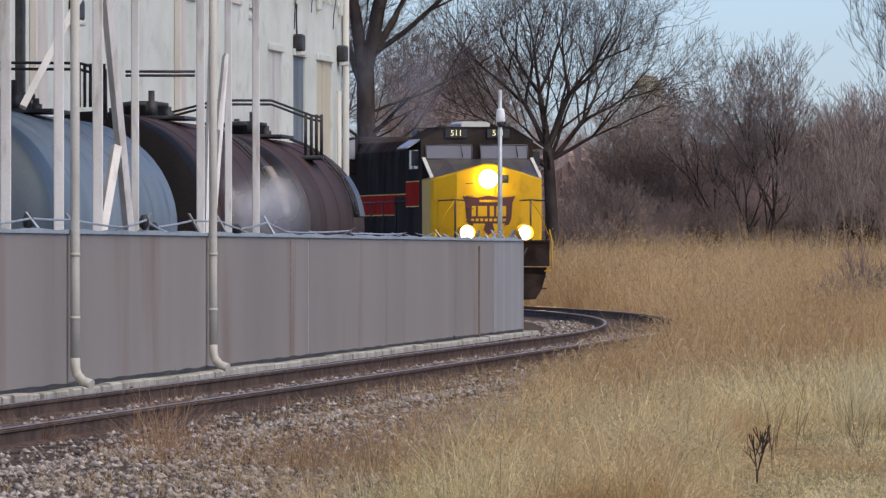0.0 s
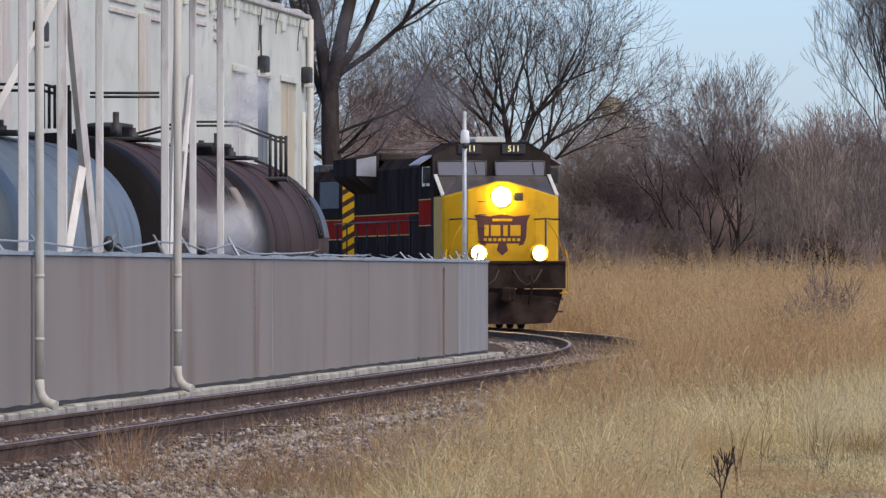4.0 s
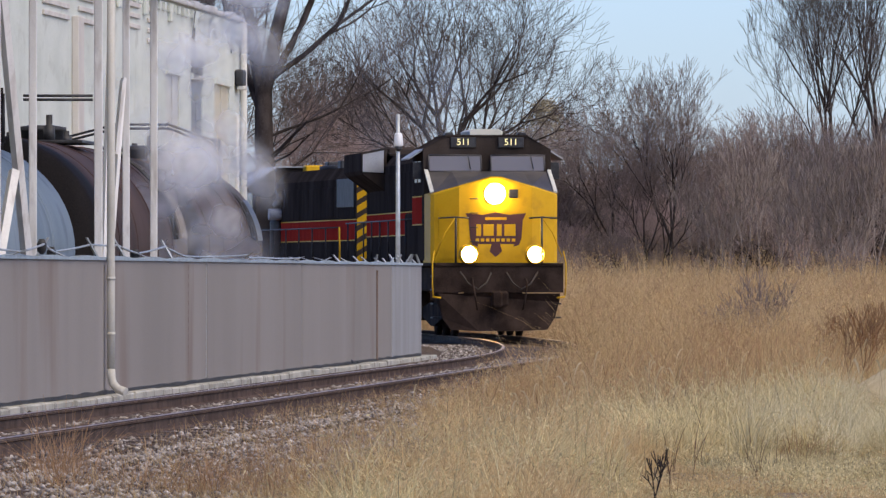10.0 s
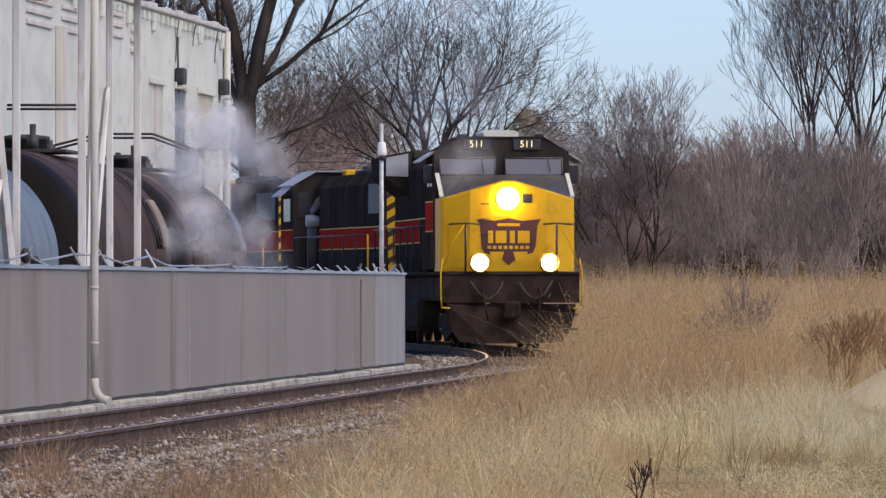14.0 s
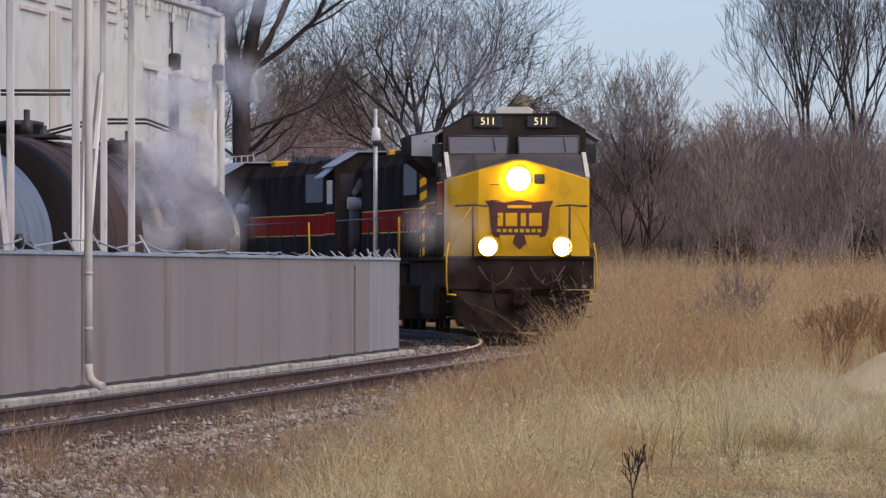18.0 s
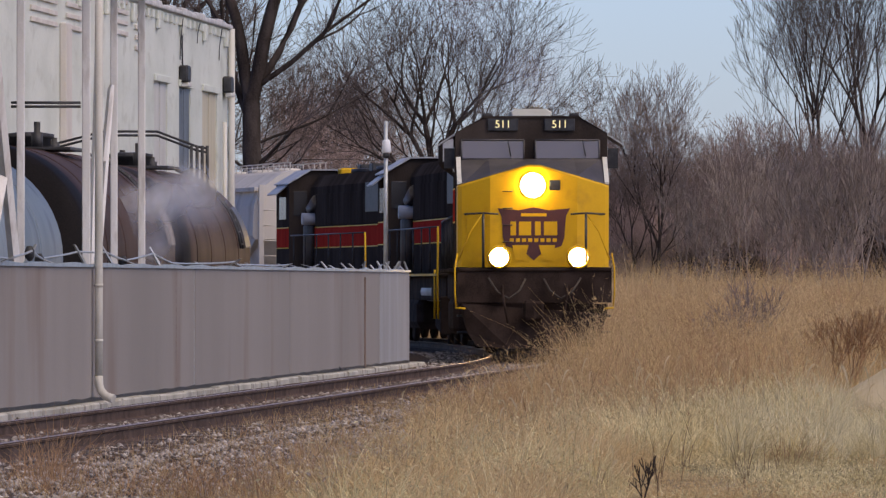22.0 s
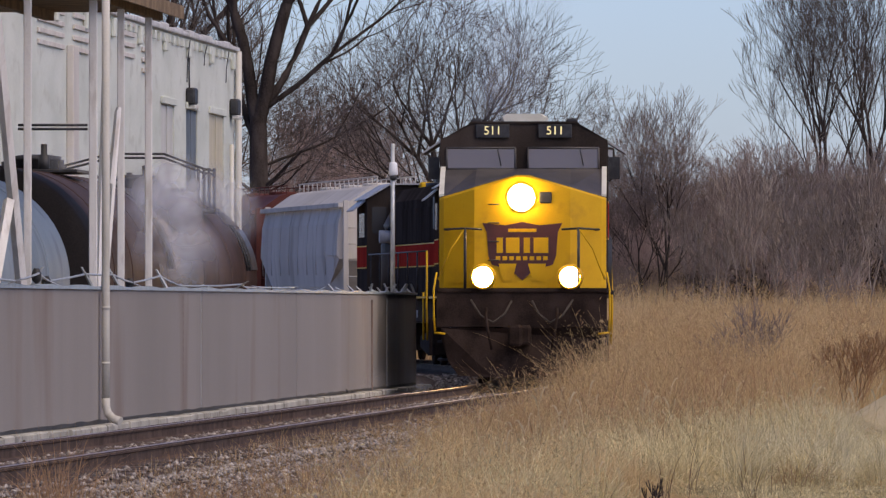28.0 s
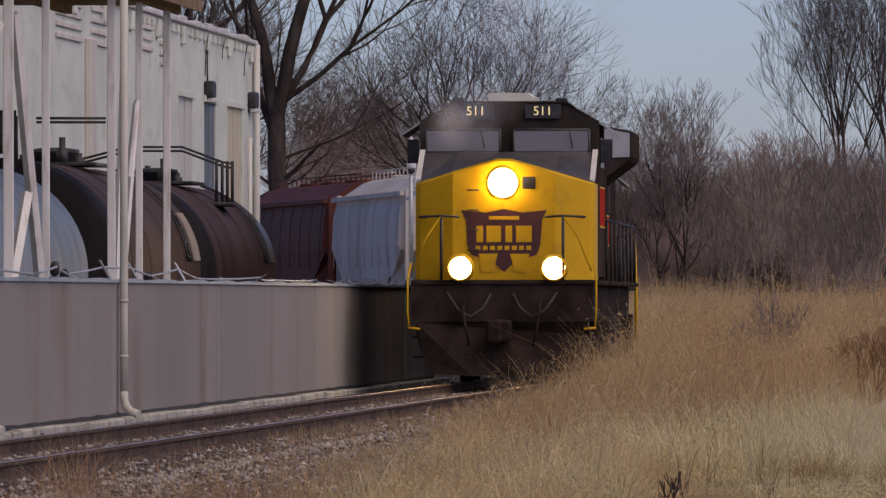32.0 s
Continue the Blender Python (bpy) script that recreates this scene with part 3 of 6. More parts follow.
    # drain pipes, conduits and pilaster strips
    for u, w, mat, top in ((604, 0.15, "board", H), (592, 0.10, "board", 5.3), (312, 0.4, "stucco", H - 0.8), (60, 0.6, "stucco", H - 0.3), (28, 0.12, "darkmetal", 6.2)):
        x, _ = wall_spot(u, 100)
        g = G()
        g.tube([(x + 0.1, 0.11, 0.0), (x + 0.1, 0.11, top)], w / 2, 8) if mat == "board" else g.box(x - w, 0.002, 0, x + w, 0.14, top, 0.02)
        part("drain_pipe" if mat == "board" else "pilaster", g, M[mat], b)
    for u, v0 in ((521, 0),):
        x, z = wall_spot(u, 70)
        _, z1 = wall_spot(u, v0)
        part("conduit", G().tube([(x, 0.05, z), (x + 0.1, 0.05, z + 0.5), (x, 0.05, z1)], 0.018, 6), M["darkmetal"], b)
    # brick relief grilles high on the facade
    for u0, u1, v0 in ((440, 452, -30), (405, 425, -60), (318, 345, -72), (255, 300, -88)):
        x1, z1 = wall_spot(u0, v0)
        x0, _ = wall_spot(u1, v0)
        for i in range(4):
            part("relief_course", G().box(x0, 0.002, z1 - 0.21 * i - 0.09, x1, 0.05, z1 - 0.21 * i, 0.01), M["stucco"], b)


building()


# ---- slim pole with a white camera head ----
def camera_pole():
    p = spot(885, 174.3)
    o = thing("camera_pole", pose(p.x, p.y, 0), "slim pale steel pole with a white camera housing", "pole")
    part("mast", G().tube([(0, 0, 0), (0, 0, 3.0), (0, 0, 5.24)], 0.058, 10, 0.045), M["zinc"], o)
    part("camera_housing", G().turned([(4.55, 0.085), (4.58, 0.105), (4.80, 0.085), (4.84, 0.06)], "z", 14, (0.01, -0.05, 0)), M["white"], o, "white camera housing")
    part("dome", G().turned([(4.44, 0.03), (4.47, 0.07), (4.548, 0.08)], "z", 14, (0.01, -0.05, 0)), M["darkmetal"], o)


camera_pole()


# ---- tank cars standing on the siding ----
SID_X, SID_SLOPE, SID_Z = -5.29, 0.0800, 0.15


def siding():
    g = G()
    s = thing("siding_track", None, "siding track behind the fence", "track", kind="structure")
    for q in (-0.753, 0.753):
        g = G()
        g.rings([[(SID_X + SID_SLOPE * (y - 116) + q + dx, y, z) for dx, z in ((-0.06, 0.0), (0.06, 0.0), (0.036, 0.15), (-0.036, 0.15))] for y in (72, 152)])
        part("rail", g, M["rail_side"], s)
    g = G()
    g.rings([[(SID_X + SID_SLOPE * (y - 116) + q, y, z) for q, z in ((-2.2, -0.3), (2.2, -0.3), (2.0, 0.03), (-2.0, 0.03))] for y in (70, 154)])
    tagged(part("siding_bed", g, M["ballast"]), "grey ballast under the siding", "ballast", kind="structure")


siding()


def wheelset_truck(parent, x, mats, gauge=0.753, base=1.78, r=0.46, z0=0.0, axles=2):
    """A rail truck under a vehicle: side frames, axles and wheels; x along the vehicle, z from the rail top."""
    t = part("truck", G().box(x - 0.2, -1.0, 0.45 + z0, x + 0.2, 1.0, 0.80 + z0, 0.04), mats, parent)
    span = base * (axles - 1) / 2
    for y in (-1.02, 1.02):
        g = G()
        g.prism([(x - span - 0.35, 0.42 + z0), (x - span + 0.3, 0.35 + z0), (x - 0.3, 0.22 + z0), (x + 0.3, 0.22 + z0), (x + span - 0.3, 0.35 + z0), (x + span + 0.35, 0.42 + z0),
                 (x + span + 0.3, 0.66 + z0), (x + 0.5, 0.78 + z0), (x - 0.5, 0.78 + z0), (x - span - 0.3, 0.66 + z0)], "y", y - 0.07, y + 0.07)
        part("side_frame", g, mats, t)
    for i in range(axles):
        xx = x - span + base * i
        for y in (-gauge, gauge):
            g = G()
            g.turned([(y - 0.07, r - 0.06), (y - 0.06, r), (y + 0.06, r), (y + 0.07, r - 0.06)], "y", 24, (xx, 0, r + z0))
            part("wheel", g, M["grime"], t)
    return t


def tank_car(y0, y1, mat, head, label, R=1.53, zc=2.10):
    L = y1 - y0
    ym = (y0 + y1) / 2
    x = SID_X + SID_SLOPE * (ym - 116)
    # local x runs towards the camera
    a = Vector((-SID_SLOPE, -1, 0)).normalized()
    m = Matrix(((a.x, -a.y, 0, x), (a.y, a.x, 0, ym), (0, 0, 1, SID_Z), (0, 0, 0, 1)))
    c = thing("tank_car", m, label, "tank car", "tank cars on the siding")
    z, h = zc - SID_Z, L / 2 - 0.75
    prof = [(h + 0.5 * math.sin(k), R * math.cos(k)) for k in [i * math.pi / 18 for i in range(9)] + [1.55]]
    body = [(-a_, r_) for a_, r_ in reversed(prof)] + [(-h * 0.62, R), (-h * 0.6, R), (-h * 0.2, R), (0, R), (h * 0.2, R), (h * 0.6, R)] + prof
    part("tank", G().turned(body, "x", 56, (0, 0, z)), M[mat], c)
    for k in (-0.62, -0.21, 0.21, 0.62):
        part("seam_band", G().turned([(h * k - 0.05, R + 0.001), (h * k - 0.045, R + 0.012), (h * k + 0.045, R + 0.012), (h * k + 0.05, R + 0.001)], "x", 56, (0, 0, z)), M[mat], c)
    # the dished end carries a darker jacket
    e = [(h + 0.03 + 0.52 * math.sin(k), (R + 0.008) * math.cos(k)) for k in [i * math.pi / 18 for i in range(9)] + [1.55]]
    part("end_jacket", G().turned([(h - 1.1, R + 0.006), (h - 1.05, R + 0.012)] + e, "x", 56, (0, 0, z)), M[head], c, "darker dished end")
    part("sill", G().box(-L / 2 + 0.2, -0.4, 0.5, L / 2 - 0.2, 0.4, 0.85, 0.03), M["grime"], c)
    for s in (-1, 1):
        wheelset_truck(c, s * (L / 2 - 2.2), M["grime"], r=0.40)
        part("coupler", G().box(s * (L / 2 - 0.2) - 0.3, -0.15, 0.55, s * (L / 2 - 0.2) + 0.3, 0.15, 0.8, 0.04), M["grime"], c)
        part("bolster", G().box(s * (L / 2 - 2.2) - 0.4, -1.1, 0.7, s * (L / 2 - 2.2) + 0.4, 1.1, 1.15, 0.08), M[mat], c)
    # dome fittings, platform and rails on top
    zt = z + R
    p = part("dome_platform", G().box(-1.0, -0.75, zt - 0.02, 1.0, 0.75, zt + 0.03, 0.01), M["darkmetal"], c, "dark top platform with valve fittings")
    part("manway", G().turned([(zt, 0.34), (zt + 0.16, 0.34), (zt + 0.18, 0.39), (zt + 0.24, 0.39), (zt + 0.27, 0.2)], "z", 18, (0, 0, 0)), M["darkmetal"], p)
    for xx, yy, hh in ((0.65, 0.2, 0.42), (-0.6, -0.2, 0.32), (0.4, -0.4, 0.26), (-0.75, 0.3, 0.2)):
        part("valve", G().turned([(zt, 0.09), (zt + hh * 0.6, 0.09), (zt + hh * 0.62, 0.05), (zt + hh, 0.05)], "z", 10, (xx, yy, 0)), M["darkmetal"], p)
    if mat != "tank_brown":
        return c
    # a ladder and a plate on the side by the far end; the second car's paints that end lit
    arc = lambda xx, a0, a1, q: [(xx, (R + q) * math.cos(a0 + (a1 - a0) * i / 8), z + (R + q) * math.sin(a0 + (a1 - a0) * i / 8)) for i in range(9)]
    for xx in (-h * 0.62 - 0.22, -h * 0.62 + 0.22):
        part("ladder_rail", G().tube(arc(xx, 0.1, 1.3, 0.07), 0.022, 6), M["darkmetal"], c)
    for i in range(8):
        k = 0.15 + 0.14 * i
        part("ladder_rung", G().tube([(-h * 0.62 + d, (R + 0.07) * math.cos(k), z + (R + 0.07) * math.sin(k)) for d in (-0.22, 0.22)], 0.014, 5), M["darkmetal"], c)
    part("plate", G().rings([arc(-h * 0.98, 0.12, 0.62, 0.004) + arc(-h * 0.98, 0.62, 0.12, 0.03), arc(-h * 0.82, 0.12, 0.62, 0.004) + arc(-h * 0.82, 0.62, 0.12, 0.03)]), M["plate"] if y0 < 130 else M["nosegrey"], c, "side plate, paler where it stands for a lit tank end")
    return c


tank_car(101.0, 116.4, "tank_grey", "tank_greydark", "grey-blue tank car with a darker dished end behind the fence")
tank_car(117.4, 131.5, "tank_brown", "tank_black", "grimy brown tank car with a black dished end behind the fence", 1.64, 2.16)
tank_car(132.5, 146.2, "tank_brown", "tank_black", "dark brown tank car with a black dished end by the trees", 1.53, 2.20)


def walkway_rails():
    """Black crossover gangways with handrails, above the tank cars."""
    o = thing("loading_gangway", None, "black steel handrails of a tank-car gangway", "gangway")
    T = lambda pts, r=0.024: part("handrail", G().tube([spot(u, y, v) for u, v, y in pts], r, 6), M["darkmetal"], o)
    y = 117.0
    for dv in (0, 11):
        T([(-40, 111 + dv, y), (140, 112 + dv, y), (162, 118 + dv, y)])
        T([(160, 119 + dv, y), (160, 118 + dv, y + 2)])
    for u in (140, 150, 160, 184):
        T([(u, 113, y), (u, 190 if u < 180 else 245, y)], 0.026)
    T([(185, 123, y), (186, 210, y)], 0.04)
    y = 125.0
    for dv in (0, 7):
        T([(222, 127 + dv, y), (345, 127 + dv, y)])
        T([(300, 200 + dv, 140.0), (385, 178 + dv, 140.0), (480, 178 + dv, 140.0), (552, 205 + dv, 140.0), (569, 208 + dv, 140.0)])
    for u in (541, 551, 560, 569):
        T([(u, 203, 140.0), (u, 283, 140.0)], 0.032)
    part("landing", G().box(spot(520, 140.0).x, 139.4, spot(0, 140.0, 283).z, spot(572, 140.0).x, 141.0, spot(0, 140.0, 276).z, 0.02), M["darkmetal"], o)


walkway_rails()


# ---- the train; local x runs forward, y to the vehicle's left, z up from the rail top ----
def stripe_pair(parent, x0, x1, y, z0, z1):
    """A red band with thin yellow edges, standing just proud of a side at y."""
    s = 1 if y > 0 else -1
    a, b = sorted((y + s * 0.002, y + s * 0.008))
    band = part("red_band", G().box(x0, a, z0, x1, b, z1), M["red"], parent, "red band with yellow edges")
    for z in (z0 - 0.03, z1):
        part("yellow_line", G().box(x0, a, z + 0.001, x1, b + 0.001, z + 0.029), M["yellow"], band)


def handrail(parent, pts, r=0.022, mat="darkmetal", name="handrail"):
    return part(name, G().tube(pts, r, 6), M[mat], parent)


def lead_locomotive():
    o = thing("lead_locomotive", None, "yellow-nosed black diesel locomotive numbered 511 with headlights burning", "locomotive")
    # underframe, pilot and deck
    part("underframe", G().box(-10.6, -1.35, 1.05, 11.0, 1.35, 1.62, 0.04), M["grime"], o)
    PILOT = pose(0.72, 0, 0)
    part("front_platform", G().box(7.2, -1.50, 1.625, 11.38, 1.50, 1.70, 0.02), M["grime"], o)
    part("deck", G().box(-10.75, -1.53, 1.62, 7.2, 1.53, 1.70, 0.02), M["black"], o)
    g = G()
    g.prism([(-1.50, 1.02), (1.50, 1.02), (1.50, 1.70), (-1.50, 1.70)], "x", 10.25, 10.62)
    part("pilot_plate", g, M["grime"], o, "grimy black pilot plate", PILOT)
    g = G()
    out = [(-1.42, 0.80), (-1.30, 0.42), (-1.12, 0.16), (-0.5, 0.13), (0.5, 0.13), (1.12, 0.16), (1.30, 0.42), (1.42, 0.80)]
    g.rings([[(10.35 + 0.28 * (1 - abs(y) / 1.5), y, z) for y, z in out] + [(10.5, 1.42, 1.0), (10.5, -1.42, 1.0)],
             [(10.95 - 0.35 * abs(y) / 1.5 - 0.2 * max(0, z - 0.2), y, z) for y, z in out] + [(10.66, 1.42, 1.0), (10.66, -1.42, 1.0)]])
    part("snow_plow", g, M["grime"], o, "blunt black snow plow", PILOT)
    part("coupler", G().box(10.5, -0.17, 0.70, 11.15, 0.17, 1.05, 0.05).box(11.05, -0.24, 0.68, 11.3, 0.02, 1.06, 0.05), M["grime"], o, at=PILOT)
    for y in (-0.62, 0.62):
        part("brake_hose", G().tube([(10.64, y, 1.35), (10.85, y * 1.02, 1.25), (10.95, y * 0.95, 0.95), (10.9, y * 0.85, 0.62)], 0.024, 6), M["grime"], o, at=PILOT)
    for s in (-1, 1):
        part("jumper_cable", G().tube([(10.65, s * 0.18, 1.48), (10.78, s * 0.3, 1.25), (10.82, s * 0.5, 1.10), (10.8, s * 0.72, 1.22), (10.66, s * 0.9, 1.50)], 0.02, 6), M["cable"], o, at=PILOT)
    for s in (-1, 1):
        for k in range(4):
            part("step", G().box(9.75, s * 1.30 - 0.2, 0.42 + 0.32 * k, 10.25, s * 1.30 + 0.2, 0.46 + 0.32 * k, 0.01), M["darkmetal"], o, at=PILOT)
        handrail(o, [(11.38, s * 1.53, 0.95), (11.42, s * 1.55, 1.2), (11.42, s * 1.55, 1.7), (11.34, s * 1.5, 1.98)], 0.017, "yellow", "grab_iron")
        handrail(o, [(11.36, s * 1.54, 0.92), (11.42, s * 1.35, 0.90)], 0.022, "yellow", "grab_iron")
    # nose: flat in the middle, its corners swept back, under a peaked top
    front = lambda y: 10.70 if abs(y) <= 0.85 else 10.70 - 0.545 * (abs(y) - 0.85) if abs(y) <= 1.40 else 10.40 - 1.2 * (abs(y) - 1.40)
    top = lambda y: 3.71 if abs(y) <= 0.12 else 3.71 - 0.294 * (abs(y) - 0.12)
    ys = (-1.48, -1.40, -0.85, -0.12, 0.12, 0.85, 1.40, 1.48)
    g = G()
    g.rings([[(8.7, y, 1.71), (front(y), y, 1.71), (front(y), y, top(y) - 0.04), (front(y) - 0.03, y, top(y)), (8.7, y, top(y))] for y in ys])
    part("nose", g, M["yellow"], o, "bright yellow peaked nose")
    g = G()
    g.rings([[(front(y) - 0.05, y, top(y) + 0.004) for y in ys], [(8.97, y * 0.99, 3.85) for y in ys]], closed=False, caps=False)
    part("nose_top", g, M["nosegrey"], o, "grey sloping nose top")
    for q in (-1, 1):
        part("corner_strip", G().rings([[(10.30, q * 1.488, 3.33), (10.30, q * 1.40, 3.35), (10.30, q * 1.40, 3.38), (10.30, q * 1.488, 3.38)], [(8.99, q * 1.488, 3.85), (8.99, q * 1.40, 3.87), (8.99, q * 1.40, 3.89), (8.99, q * 1.488, 3.89)]]), M["cream"], o, "pale nose corner strip")
    part("nose_door", G().rings([[(front(y) + 0.003, y, 1.80), (front(y) + 0.02, y, 1.80), (front(y) + 0.02, y, 3.0), (front(y) + 0.003, y, 3.0)] for y in (-1.30, -0.93)]), M["yellow"], o)
    # cab, set back behind the long nose; CAB carries all that stands on it
    CAB = pose(-0.62, 0, 0.045)
    g = G()
    cs = [(-1.5, 1.72), (1.5, 1.72), (1.5, 4.32), (0.98, 4.62), (-0.98, 4.62), (-1.5, 4.32)]
    g.rings([[(x, y * k, z) for y, z in cs] for x, k in ((7.0, 1.0), (9.5, 1.0))] + [[(9.60 - 0.16 * max(0, z - 3.7), y * 0.985, z) for y, z in cs]])
    cab = part("cab", g, M["black"], o, "black cab", CAB)
    part("cab_roof_edge", G().rings([[(9.38, -1.0, 4.622), (9.38, 1.0, 4.622), (9.38, 0.95, 4.66), (9.38, -0.95, 4.66)], [(7.1, -1.0, 4.622), (7.1, 1.0, 4.622), (7.1, 0.95, 4.66), (7.1, -0.95, 4.66)]]), M["black"], o, at=CAB)
    for y0, y1 in ((-1.38, -0.15), (0.08, 1.34)):
        win = part("windscreen", G().rings([[(9.622 - 0.16 * (z - 3.7), y, z) for y, z in ((y0, 3.80), (y1, 3.80), (y1, 4.19), (y0, 4.19))],
                                           [(9.640 - 0.16 * (z - 3.7), y, z) for y, z in ((y0 + .02, 3.82), (y1 - .02, 3.82), (y1 - .02, 4.15), (y0 + .02, 4.15))]]), M["windscreen"], o, "windscreen with reflected sky put into its grey", CAB)
        for a, b in (((y0, 3.79), (y1, 3.79)), ((y0, 4.18), (y1, 4.18)), ((y0, 3.79), (y0, 4.18)), ((y1, 3.79), (y1, 4.18))):
            part("window_frame", G().tube([(9.64 - 0.16 * (a[1] - 3.7), *a), (9.64 - 0.16 * (b[1] - 3.7), *b)], 0.018, 6), M["nosegrey"], win)
        part("wiper", G().tube([(9.68, (y0 + y1) / 2 + 0.3, 4.16), (9.66, (y0 + y1) / 2 + 0.36, 3.86)], 0.012, 5), M["darkmetal"], win)
    for y in (-0.56, 0.56):
        nb = part("number_board", G().box(9.50, y - 0.30, 4.36, 9.545, y + 0.30, 4.60, 0.01), M["darkmetal"], o, "black number board with lit 511", CAB)
        txt = bpy.data.curves.new("figures", "FONT")
        txt.body, txt.size, txt.align_x, txt.align_y, txt.extrude = "511", 0.215, "CENTER", "CENTER", 0.004
        ob = new("figures_source", txt)
        me = bpy.data.meshes.new_from_object(ob)
        bpy.data.objects.remove(ob)
        me.materials.clear()
        me.materials.append(M["numberglow"])
        fg = part("figures", me, None, nb, "pale lit figures 511")
        fg.matrix_basis = Matrix(((0, 0, 1, 9.552), (1, 0, 0, y), (0, 1, 0, 4.485), (0, 0, 0, 1)))
    ac = G()
    ac.rings([[(x, y * k, z) for y, z in ((-0.40, 4.66), (0.40, 4.66), (0.42, 4.74), (0.32, 4.80), (-0.32, 4.80), (-0.42, 4.74))] for x, k in ((9.2, 0.9), (9.1, 1.0), (7.6, 1.0), (7.5, 0.9))])
    part("air_conditioner", ac, M["cream"], o, "cream rooftop air conditioner", CAB)
    for s in (-1, 1):
        part("horn_box", G().box(8.8, s * 0.86 - 0.1, 4.625, 9.25, s * 0.86 + 0.1, 4.72, 0.03), M["darkmetal"], o, at=CAB)
        part("sunshade", G().prism([(s * 1.47, 4.30), (s * 1.82, 4.08), (s * 1.83, 4.11), (s * 1.48, 4.335)], "x", 7.5, 9.3), M["roofgrey"], o, "pale side window awning", CAB)
        part("side_window", G().box(7.7, s * 1.51 - 0.008, 3.55, 8.25, s * 1.51 + 0.008, 4.05, 0.004), M["sideglass"], cab)
        part("side_window", G().box(8.45, s * 1.51 - 0.008, 3.55, 9.1, s * 1.51 + 0.008, 4.05, 0.004), M["sideglass"], cab)
        part("wind_deflector", G().box(9.28, s * 1.62 - 0.10, 3.62, 9.31, s * 1.62 + 0.10, 4.02, 0.004), M["darkmetal"], cab)
        stripe_pair(o, 6.45, 8.6, s * 1.502, 2.62, 3.25)
        stripe_pair(o, -10.2, 6.8, s * 0.98, 2.42, 2.95)
    # lamps in the nose, their lenses drawn large to take in the glare
    hl = part("headlight_housing", G().turned([(10.68, 0.27), (10.725, 0.265), (10.729, 0.23)], "x", 28, (0, -0.02, 3.31)), M["yellow"], o, "headlight housing with one lamp lit")
    part("headlight", G().turned([(10.727, 0.24), (10.775, 0.235), (10.82, 0.18), (10.845, 0.09)], "x", 24, (0, -0.02, 3.31)), M["headlight"], hl, "burning warm white headlight")
    part("dark_lamp", G().box(10.69, 0.30, 3.21, 10.715, 0.52, 3.41, 0.02), M["darkmetal"], o, "unlit lamp")
    for y in (-0.69, 0.85):
        b = part("ditch_light_bracket", G().turned([(11.20, 0.235), (11.48, 0.215), (11.485, 0.20), (11.48, 0.19), (11.32, 0.185)], "x", 24, (0, y, 1.90)), M["yellow"], o)
        part("ditch_light", G().turned([(11.322, 0.182), (11.332, 0.178), (11.336, 0.1), (11.337, 0.01)], "x", 24, (0, y, 1.90)), M["ditchlight"], b, "burning ditch light")
    # herald on the nose, in plain shapes
    h = part("herald", G().prism([(-0.71, 2.86), (-0.30, 2.82), (0, 2.88), (0.30, 2.82), (0.71, 2.86), (0.63, 2.70), (0.60, 2.28), (0.54, 2.12), (0.20, 2.02), (0, 1.84), (-0.20, 2.02), (-0.54, 2.12), (-0.60, 2.28), (-0.63, 2.70)], "x", 10.702, 10.712), M["maroon"], o, "maroon shield with yellow bars")
    for y, w in ((-0.40, 0.055), (-0.17, 0.12), (0.08, 0.055), (0.33, 0.13)):
        part("yellow_bar", G().box(10.713, y - w, 2.33, 10.718, y + w, 2.60, 0.002), M["yellow"], h)
    for k in range(8):
        part("yellow_bar", G().box(10.713, -0.47 + 0.12 * k, 2.20, 10.718, -0.39 + 0.12 * k, 2.27, 0.002), M["yellow"], h)
    part("yellow_bar", G().box(10.713, -0.25, 2.70, 10.718, 0.25, 2.76, 0.002), M["yellow"], h)
    for q in (-1, 1):
        part("yellow_bar", G().prism([(q * 0.10, 2.14), (q * 0.42, 2.14), (q * 0.36, 1.84), (q * 0.18, 1.84)], "x", 10.719, 10.723), M["yellow"], h)
    for s in (-1, 1):
        handrail(o, [(11.34, s * 1.36, 2.74), (11.34, s * 1.0, 2.76), (11.34, s * 0.7, 2.74)])
        handrail(o, [(11.34, s * 1.0, 2.76), (11.34, s * 1.0, 1.70)], 0.026)
        handrail(o, [(11.34, s * 1.0, 2.76), (11.34, s * 1.25, 2.4), (11.34, s * 1.47, 1.85)], 0.016, "yellow")
        handrail(o, [(10.5, s * 1.30, 2.74), (11.34, s * 1.36, 2.74)], 0.02)
        for k in range(4):
            part("nose_grab", G().tube([(10.71, -0.6, 2.2 + 0.33 * k), (10.77, -0.6, 2.2 + 0.33 * k), (10.77, -0.42, 2.2 + 0.33 * k), (10.71, -0.42, 2.2 + 0.33 * k)], 0.012, 5), M["darkmetal"], o) if s > 0 else None
    # long hood with engine doors, intakes and the flared radiators
    part("hood", G().prism([(-0.97, 1.70), (0.97, 1.70), (0.97, 4.15), (0.75, 4.42), (-0.75, 4.42), (-0.97, 4.15)], "x", -10.35, 7.0), M["black"], o, "long black hood")
